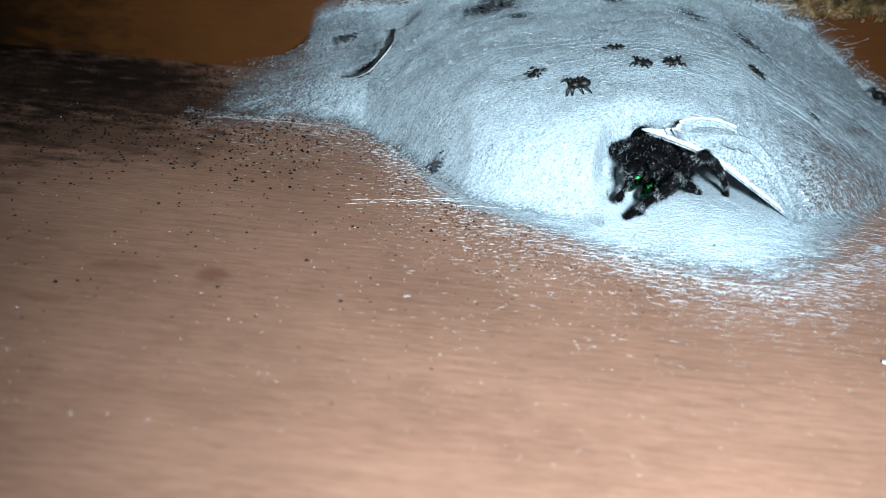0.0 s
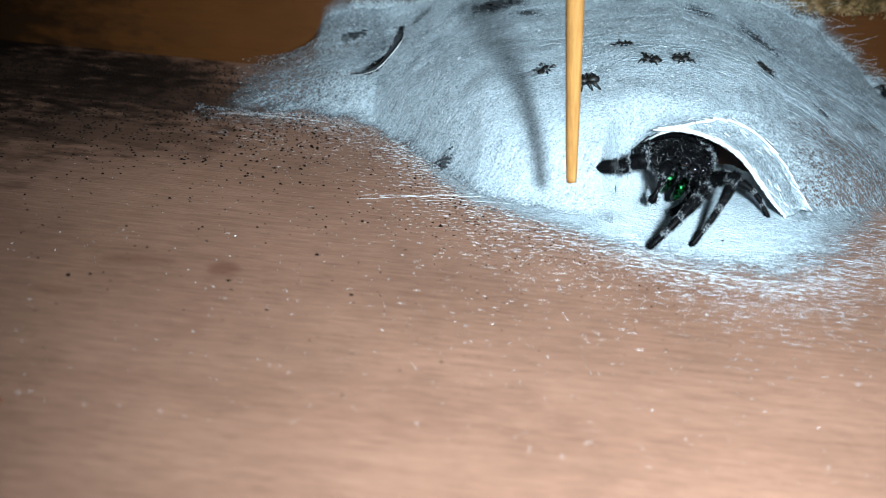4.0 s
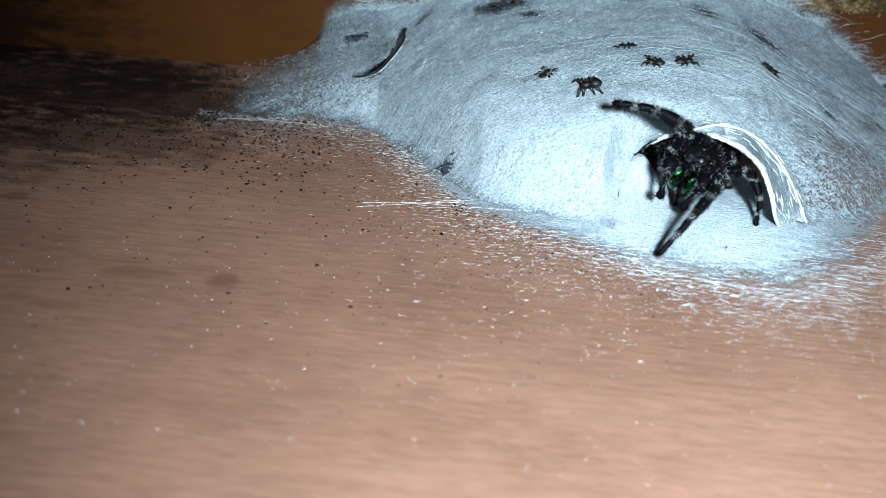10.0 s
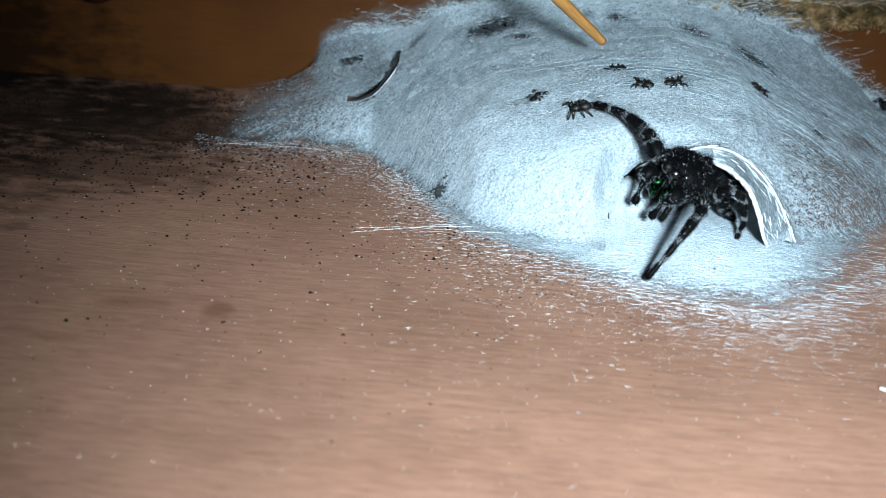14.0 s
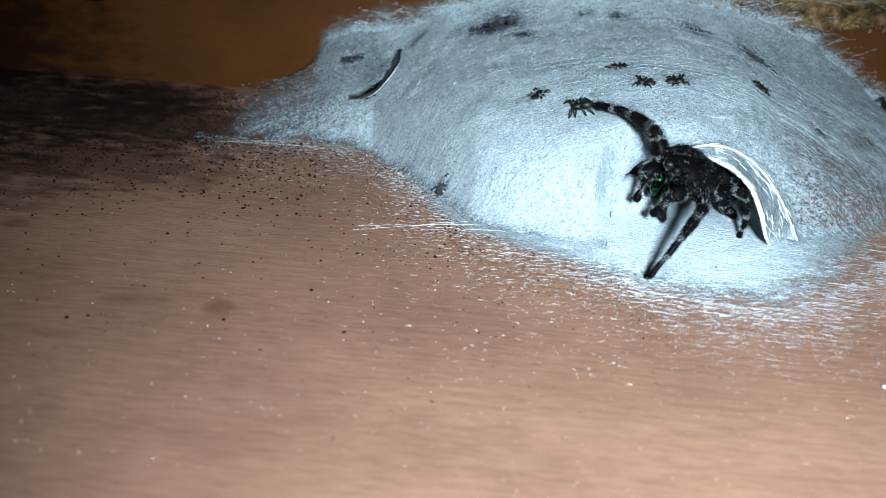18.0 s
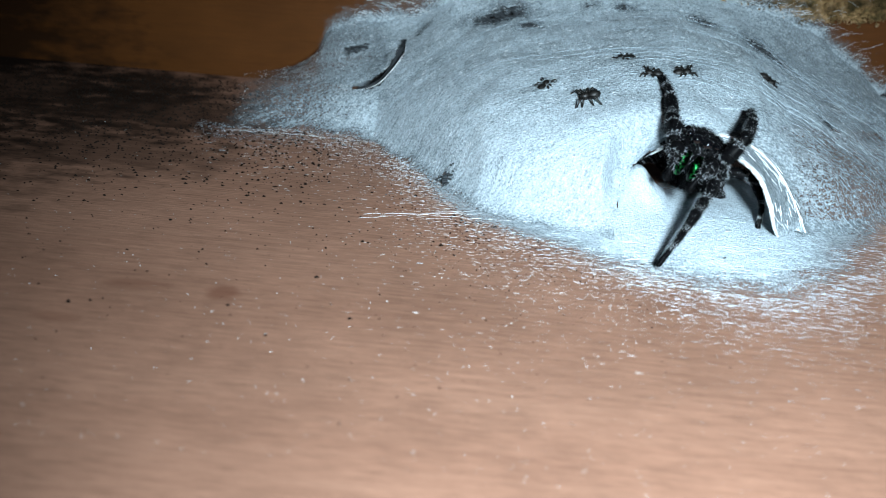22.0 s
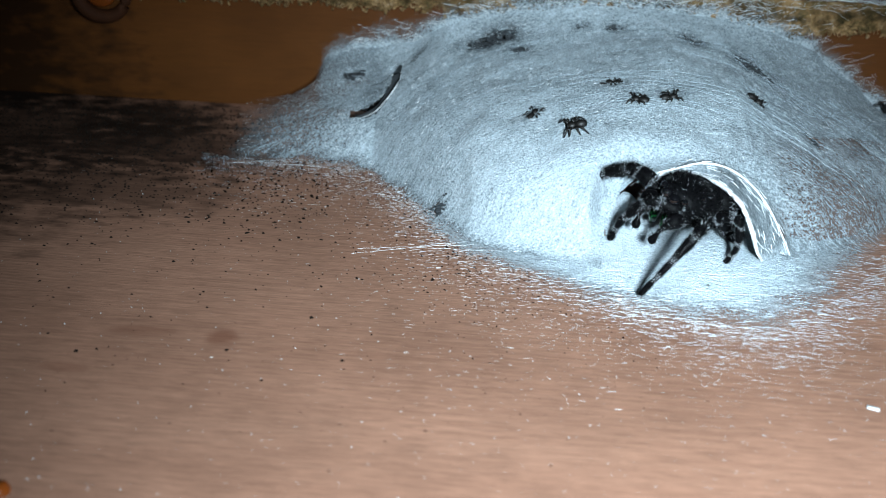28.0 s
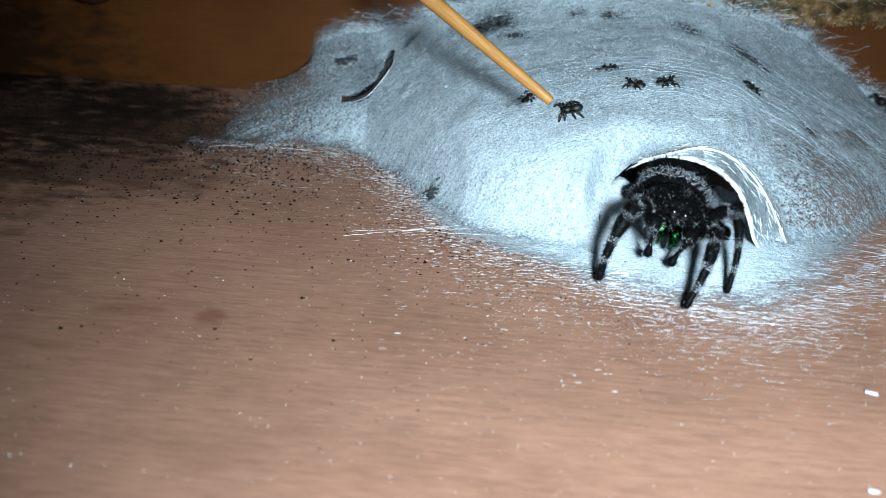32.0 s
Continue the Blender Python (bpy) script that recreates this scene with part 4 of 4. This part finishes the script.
def key_spider():
    body, legs = [], {k: ([], []) for k in LEGS}
    for t, (x, y, yaw, pitch, roll, lift), feet in POSES:
        m = pose(x * MM, y * MM, lift * MM, pitch, roll, yaw)
        body.append((t, m))
        for key in LEGS:
            foot = m.inverted() @ (Vector(feet[key]) * MM) * 1000 if key in feet else REST[key]
            a, b = leg_rows(key, foot)
            legs[key][0].append((t, a))
            legs[key][1].append((t, b))
    walk(spider, body)
    walk(abdomen, [(t, pose(0, -1.0 * MM, 2.0 * MM, tilt)) for t, tilt in WAIST])
    for key, (a, b) in PIECES.items():
        walk(a, legs[key][0])
        walk(b, legs[key][1])


# ---- the stick ----
bm = bmesh.new()
tube(bm, [(0, 0, 0), (0.3, 0, 0), (3, 0, 0), (12, 0, 0), (65, 0, 0)], [0.3, 0.33, 0.4, 0.56, 0.8], 14)
stick = tagged(part("wooden_stick", bm, STICK), "thin pale wooden stick with a blunt tip", "stick")
# tip and a point further up, in plan mm; between its visits the stick is lifted away over the rail
AWAY = ((12, 72, 44), (6, 60, 62))
TIPS = [
    (0.0, *AWAY),
    (0.8, (9.5, 68, 22), (9, 66, 32)),
    (1, (9.1, 65.3, 8.5), (8.7, 68.0, 12.0)),
    (1.2, (5.7, 56.2, 6.5), (4.4, 54.5, 15.0)),
    (1.5, (7.7, 53.8, 6.0), (6.6, 55.2, 15.0)),
    (2, (7.8, 53.3, 4.5), (6.6, 55.2, 15.0)),
    (2.3, (6.5, 53.7, 6.5), (5.4, 54.5, 15.0)),
    (2.5, (6.9, 54.1, 6.5), (5.7, 54.5, 15.0)),
    (3, (8.0, 53.3, 4.5), (6.6, 54.7, 15.0)),
    (3.5, (7.5, 52.9, 4.0), (6.3, 54.5, 15.0)),
    (5.5, (2.7, 50.2, 6.5), (1.0, 49.9, 15.5)),
    (6, (7.5, 54.0, 6.2), (6.2, 53.8, 15.0)),
    (6.3, (9.2, 53.6, 6.2), (7.9, 54.4, 15.0)),
    (6.5, (10.7, 53.6, 6.2), (9.6, 55.0, 15.0)),
    (6.8, (9.8, 53.3, 6.0), (8.8, 54.8, 15.0)),
    (7, (5.7, 53.4, 5.5), (4.0, 53.0, 15.0)),
    (7.2, (6, 66, 30), (3, 60, 40)),
    (7.6, *AWAY),
    (13.0, *AWAY),
    (13.3, (12, 76, 18), (9, 70, 23)),
    (13.6, (11.1, 73.5, 10.5), (9.3, 70.3, 13.0)),
    (14, (9.1, 68.2, 10.5), (5.5, 65.5, 14.0)),
    (14.5, (8.1, 63.1, 9.6), (2.6, 62.6, 14.5)),
    (16.5, (8.6, 62.8, 8.8), (2.2, 61.8, 14.5)),
    (17, (11.0, 63.9, 8.8), (4.2, 63.2, 14.5)),
    (17.3, (10.7, 63.6, 9.4), (5.1, 63.4, 14.5)),
    (17.5, (12, 74, 26), (8, 68, 34)),
    (17.8, *AWAY),
    (19.4, *AWAY),
    (19.7, (8, 66, 20), (4, 60, 26)),
    (20, (5.9, 60.1, 13.0), (3.1, 57.4, 16.5)),
    (20.3, (0.8, 58.5, 9.8), (-5.9, 60.6, 15.0)),
    (20.6, (-0.1, 60.8, 9.8), (-5.5, 60.3, 15.0)),
    (20.9, (2, 66, 34), (-2, 60, 42)),
    (21.2, *AWAY),
    (30.9, *AWAY),
    (31.1, (6, 68, 20), (3, 62, 25)),
    (31.3, (5.1, 73.1, 9.8), (2.3, 56.5, 16.5)),
    (31.6, (7.9, 58.4, 9.8), (0.6, 61.2, 15.0)),
    (32, (5.8, 58.0, 9.8), (-2.4, 60.9, 15.0)),
]


def key_stick():
    walk(stick, [(t, aimed(Vector(tip), Vector(end) - Vector(tip), Vector((0, 1, 0)))) for t, tip, end in TIPS])


# ---- small spiders on the silk ----
def small_spider():
    """A spiderling 1.9 mm long, facing +x, on its silk."""
    root = tagged(new("spiderling"), "tiny dark brown spiderling walking on the silk", "spider", "spiderlings on the silk")
    for name, at, size in (("abdomen", (-0.42, 0, 0.36), (0.52, 0.36, 0.34)), ("head", (0.32, 0, 0.34), (0.4, 0.33, 0.3))):
        bm = bmesh.new()
        ball(bm, at, size, 12, 8)
        bm.normal_update()
        hairs(bm, skin(bm, 60), 0.16, 0.02, 1)
        part(name, bm, [YOUNG, FUR], root)
    for s in (-1, 1):
        for k, (hx, fx) in enumerate(((0.5, 1.15), (0.38, 0.7), (0.2, -0.2), (0.08, -0.85))):
            bm = bmesh.new()
            tube(bm, [(hx, 0.2 * s, 0.3), ((hx + fx) / 2, 0.62 * s, 0.55), (fx, 0.95 * s, 0.02)], [0.1, 0.085, 0.05], 6)
            part("leg", bm, YOUNG, root)
    return root


YOUNG = plain("young_cuticle", (0.008, 0.007, 0.006), 0.5, 0.5, 6.0)


def on_silk(x, y, turn, sink):
    """A pose on the silk, leaning with its slope."""
    e = 0.3
    n = Vector((silk_height(x - e, y) - silk_height(x + e, y), silk_height(x, y - e) - silk_height(x, y + e), 2 * e)).normalized()
    lean = Vector((0, 0, 1)).rotation_difference(n).to_matrix().to_4x4()
    return Matrix.Translation(Vector((x, y, silk_height(x, y) - sink)) * MM) @ lean @ pose(0, 0, 0, 0, 0, turn)


first = small_spider()
first.matrix_basis = on_silk(7.7, 64.1, 190, 0.0)
first.scale = (0.9, 0.9, 0.9)
for x, y, turn, sink, size, label in ((4.7, 66.3, 60, 0.42, 0.85, "pale spiderling half hidden under the silk"), (12.3, 67.0, 170, 0.34, 0.85, "dark spiderling partly under the silk"),
                                      (14.6, 67.6, 10, 0.33, 0.85, "dark spiderling with a raised leg, partly under the silk"), (21.4, 70.5, -20, 0.4, 0.9, "faint spiderling seen through the silk"),
                                      (10.6, 69.8, 160, 0.42, 0.9, "faint spiderling seen through the silk"), (35.0, 80.0, 80, -0.1, 1.1, "dark spiderling on the orange rail beside the silk")):
    ob = copy_thing(first, on_silk(x, y, turn, sink))
    ob.scale = (size, size, size)
    ob["label"] = label


# ---- remains caught under the silk ----
def remains(x, y, rx, ry, turn, count):
    bm = bmesh.new()
    ca, sa = math.cos(radians(turn)), math.sin(radians(turn))
    for _ in range(count):
        a, r = random.uniform(0, 2 * math.pi), math.sqrt(random.random())
        u, v = rx * r * math.cos(a), ry * r * math.sin(a)
        px, py = x + u * ca - v * sa, y + u * sa + v * ca
        py = min(py, 80.3)
        s = random.uniform(0.12, 0.38) * (1.1 - 0.5 * r)
        ball(bm, (px, py, silk_height(px, py) - 0.12), (s * 1.3, s * 0.7, 0.08), 7, 5, turn=Matrix.Rotation(random.gauss(radians(turn), 0.5), 4, "Z"))
    tagged(part("husk", bm, HUSK), "dark dried husk showing through the silk", "debris", "husks under the silk")


HUSK = plain("dark_husks", (0.03, 0.035, 0.04), 0.8, 0.6, 3.0)
for spot in ((1.2, 78.3, 2.2, 0.9, 5, 110), (3.4, 76.5, 0.9, 0.35, 10, 30), (17.4, 77.5, 1.1, 0.7, -25, 50), (22.3, 76.0, 1.8, 0.7, -25, 50), (25.7, 68.0, 0.9, 0.5, -40, 14), (11.2, 78.7, 0.8, 0.4, 0, 14),
             (8.4, 78.9, 0.8, 0.4, 0, 10), (-1.9, 62.0, 0.8, 0.5, 10, 24), (-5.2, 78.6, 0.5, 1.0, -30, 12), (-10.4, 77.6, 1.0, 0.6, 0, 14)):
    remains(*spot)


# ---- dust and marks on the board ----
def crumbs(name, spots, mat, label):
    verts, faces = [], []
    for x, y, z, r in spots:
        base = len(verts)
        k = random.randint(4, 6)
        turn, flat = random.random() * 6.3, random.uniform(0.35, 1.0)
        for a in range(k):
            rr = r * random.uniform(0.6, 1.3)
            verts.append(Vector((x + rr * math.cos(turn + a * 6.283 / k), y + rr * flat * math.sin(turn + a * 6.283 / k), z)))
        verts.append(Vector((x, y, z + r * random.uniform(0.5, 1.0))))
        faces += [(base + a, base + (a + 1) % k, base + k) for a in range(k)]
    data = bpy.data.meshes.new(name)
    data.from_pydata([v * MM for v in verts], [], faces)
    data.materials.append(mat)
    return tagged(new(name, data), label, "dust", kind="stuff")


specks = [(-8.5, 47.9, 0.02, 0.16), (-5.9, 43.9, 0.02, 0.17), (-10.1, 41.6, 0.02, 0.12), (-18.3, 46.8, 0.02, 0.14), (-12.8, 44.1, 0.02, 0.15), (-21.4, 43.0, 0.02, 0.15), (-20.3, 43.3, 0.02, 0.13), (16.5, 53.6, 0.75, 0.16), (11.5, 54.2, 0.6, 0.08)]
for _ in range(170):
    x, y = random.uniform(-30, 26), random.triangular(34, 62, 58)
    if y < min(between(x, FRONT), between(x, MAT_FRONT) if x > 3 else 99) - 1.5:
        specks.append((x, y, 0.01, random.choice((0.04, 0.05, 0.06, 0.08, 0.12)) * (0.5 + 0.5 * ease((y - 40) / 16))))
for _ in range(900):
    x, y = random.gauss(-14, 14), random.uniform(36, 79)
    if y < min(between(x, FRONT), between(x, MAT_FRONT) if x > 3 else 99) - 1 and random.random() < (0.35 + 0.65 * ease((y - 40) / 30)):
        specks.append((x, y, 0.01, random.choice((0.05, 0.06, 0.08, 0.1, 0.14)) * (0.5 + 0.5 * ease((y - 40) / 16))))
for _ in range(2600):
    x = random.triangular(-20, 14, -1)
    y = min(between(x, FRONT), between(x, MAT_FRONT) if x > -7 else 99) + 0.8 - random.expovariate(1 / 3.4)
    specks.append((x, y, 0.01, random.choice((0.03, 0.04, 0.06, 0.08))))
# Rear-left dirt, packed thicker to darken the board for the fading light too.
for _ in range(6500):
    specks.append((random.uniform(-50, -10), random.triangular(56, 80, 77), 0.01, random.choice((0.04, 0.06, 0.09, 0.13))))
crumbs("dark_crumbs", specks, DIRT, "fine dark dirt specks scattered on the board")
glints = [(random.gauss(0, 18), random.uniform(32, 74), 0.01, random.choice((0.014, 0.02, 0.026, 0.04))) for _ in range(1900)]
glints += [(random.gauss(17, 8), random.gauss(48.5, 3.0), 0.01, random.choice((0.015, 0.02, 0.03))) for _ in range(900)]
crumbs("pale_crumbs", [g for g in glints if g[1] < min(between(g[0], FRONT), 99) - 0.5], THREAD, "tiny white silk crumbs on the board")


def flake(x, y, length, width, turn, mat, name, label):
    bm = bmesh.new()
    bmesh.ops.create_cube(bm, size=1, matrix=Matrix.LocRotScale((x, y, 0.06), Euler((0, 0, radians(turn))), (length, width, 0.1)))
    bmesh.ops.subdivide_edges(bm, edges=bm.edges[:], cuts=2)
    for v in bm.verts:
        v.co += Vector((random.gauss(0, 0.03), random.gauss(0, 0.03), abs(random.gauss(0, 0.03))))
    tagged(part(name, bm, mat), label, name.split("_")[-1])


flake(24.1, 43.1, 0.6, 0.22, -12, THREAD, "silk_flake", "small white silk flake on the board")
flake(21.9, 35.4, 0.5, 0.2, 0, THREAD, "silk_flake", "small white silk flake on the board")

AMBER, _t, _b = material("amber_resin", 0.12)
_b.inputs["Base Color"].default_value = (0.17, 0.04, 0.007, 1)
_b.inputs["Coat Weight"].default_value = 0.6
bm = bmesh.new()
ball(bm, (-20.5, 31.9, 0.1), (0.55, 0.45, 0.35), 16, 10)
for v in bm.verts:
    v.co += 0.12 * noise.noise_vector(v.co * 2)
tagged(part("resin_drop", bm, AMBER), "small orange resin drop on the board", "resin")

# dark curled root and a resin bead on the rail
BARK = plain("dark_bark", (0.04, 0.014, 0.006), 0.75, 0.5, 1.0, 0.1)
curl = tagged(new("curled_root"), "dark brown curled rootlet on the orange rail", "root")
bm = bmesh.new()
line = [(-33.0 + 2.2 * math.cos(a), 80.0 - 0.4 * math.sin(a * 0.5) ** 2, 9.9 + 2.2 * math.sin(a)) for a in np.linspace(2.2, 6.2, 24)]
tube(bm, line, [0.35 + 0.3 * math.sin(math.pi * k / 23) for k in range(24)], 10)
part("stem", bm, BARK, curl)
bm = bmesh.new()
ball(bm, (-33.2, 79.9, 9.5), (1.3, 0.5, 1.0), 16, 10)
part("bead", bm, AMBER, curl, "glossy amber bead")


# ---- crust of moss and lichen along the top of the rail ----
def crust_low(x):
    """Ragged lower edge of the crust."""
    return 9.7 + 0.7 * noise.noise((x * 0.25, 0, 0)) + 0.8 * noise.noise((x * 0.9, 3, 0)) + 0.4 * noise.noise((x * 2.7, 5, 0)) - 0.4 * math.exp(-((x - 27) / 6) ** 2)


def crust_material():
    m, tree, b = material("lichen_crust", 0.9)
    b.inputs["Specular IOR Level"].default_value = 0.15
    g = tree.nodes.new("ShaderNodeNewGeometry")
    n = fuzz(tree, coords(tree), 0.9, 5, 0.7)
    c = ramp(tree, n, (0.3, (0.035, 0.03, 0.014)), (0.42, (0.11, 0.08, 0.036)), (0.52, (0.23, 0.15, 0.075)), (0.62, (0.34, 0.24, 0.14)), (0.75, (0.52, 0.46, 0.37)))
    c = mix(tree, 0.85, c, ramp(tree, fuzz(tree, coords(tree, (0.22, 0.3, 0.5)), 1.0, 4, 0.6), (0.36, (0.16, 0.14, 0.09)), (0.5, (0.75, 0.66, 0.52)), (0.6, (1.35, 1.25, 1.1))), "MULTIPLY")
    c = mix(tree, 0.6, c, ramp(tree, g.outputs["Random Per Island"], (0.0, 0.2), (0.8, 0.6), (1.0, 0.85)), "OVERLAY")
    tree.links.new(c, b.inputs["Base Color"])
    bump(tree, b, fuzz(tree, coords(tree), 4.0, 4), 0.7, 0.15)
    return m


def crust():
    mat = crust_material()
    verts, faces = [], []
    wide, tall = 520, 12
    for i in range(wide + 1):
        x = -60 + 122 * i / wide
        low = crust_low(x)
        for j in range(tall + 1):
            v = j / tall
            z = low + (12.0 - low) * v
            thick = 0.04 + (0.14 + 0.14 * noise.noise((x * 0.8, z * 1.1, 9)) + 0.1 * noise.noise((x * 2.6, z * 2.6, 4))) * ease(v * 3)
            verts.append(Vector((x + 0.3 * noise.noise((x * 2, z * 2, 1)), 80.66 - max(0.03, thick), z)) * MM)
    for i in range(wide):
        for j in range(tall):
            k = i * (tall + 1) + j
            faces.append((k, k + tall + 1, k + tall + 2, k + 1))
    ico = bmesh.new()
    bmesh.ops.create_icosphere(ico, subdivisions=1, radius=1)
    ico.verts.ensure_lookup_table()
    points, tris = [v.co.copy() for v in ico.verts], [[v.index for v in f.verts] for f in ico.faces]
    ico.free()
    for _ in range(7000):
        x = random.uniform(-26, 62) if random.random() < 0.85 else random.uniform(-60, -26)
        low = crust_low(x) - 0.3
        z = min(12.2, low + abs(random.gauss(0, 1.4)))
        y = 80.5 if z < 11.4 else random.uniform(80.4, 86)
        s = random.choice((0.04, 0.06, 0.08, 0.1, 0.13, 0.17))
        base = len(verts)
        turn = Euler([random.uniform(0, 6.3) for _ in range(3)]).to_matrix()
        size = Vector((s * random.uniform(0.8, 2.4), s * random.uniform(0.5, 1), s * random.uniform(0.4, 0.8)))
        for p in points:
            q = turn @ Vector((p.x * size.x, p.y * size.y, p.z * size.z)) * random.uniform(0.85, 1.15)
            verts.append((q + Vector((x, y, z))) * MM)
        faces += [[base + k for k in t] for t in tris]
    data = bpy.data.meshes.new("lichen_crust")
    data.from_pydata(verts, [], faces)
    data.materials.append(mat)
    data.polygons.foreach_set("use_smooth", [True] * len(faces))
    tagged(new("lichen_crust", data), "crumbly olive and beige lichen crust along the rail", "lichen", kind="stuff")


crust()


def rail_thread():
    x = random.uniform(-12, 48)
    z = between(x, CLIMB) + abs(random.gauss(0, 1.0)) if random.random() < 0.6 else random.uniform(11.4, 12.0)
    a, length = random.gauss(0, 0.35), random.choice((0.2, 0.3, 0.5, 0.8, 1.6))
    return [Vector((x + length * k / 3 * math.cos(a), 80.1 - 0.2 * random.random(), min(12.4, z + length * k / 3 * math.sin(a)))) for k in range(4)], random.uniform(0.006, 0.014) * (0.6 if x > 26 else 1)


def top_thread():
    """Long bright strands along the top edge of the rail."""
    x, z, length = random.triangular(4, 56, 34), random.gauss(12.35, 0.2), random.uniform(2, 12)
    tilt = random.gauss(0.0, 0.015)
    return [Vector((x + length * k / 9, 80.3 + 0.5 * random.random() * (k % 2), z + tilt * length * k / 9 + 0.08 * noise.noise((x + k * 0.5, z, 0)))) for k in range(10)], random.choice((0.008, 0.012, 0.02, 0.03))


threads("rail_threads", 1100, rail_thread, THREAD, "white silk threads on the rail and its crust")
threads("top_threads", 70, top_thread, THREAD, "long bright silk strands along the top of the rail")


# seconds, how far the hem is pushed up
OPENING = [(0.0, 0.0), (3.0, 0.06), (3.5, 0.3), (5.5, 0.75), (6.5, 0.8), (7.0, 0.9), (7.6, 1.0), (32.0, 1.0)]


def between_poses(a, b, u):
    (p, q, _), (r, s, _) = a.decompose(), b.decompose()
    return Matrix.Translation(p.lerp(r, u)) @ q.slerp(s, u).to_matrix().to_4x4()


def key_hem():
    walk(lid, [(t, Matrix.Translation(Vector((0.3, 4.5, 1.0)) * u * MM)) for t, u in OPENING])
    for piece, closed, opened in HEMS:
        walk(piece, [(t, between_poses(closed, opened, u)) for t, u in OPENING])


def motions():
    key_hem()
    key_spider()
    key_stick()


motions()
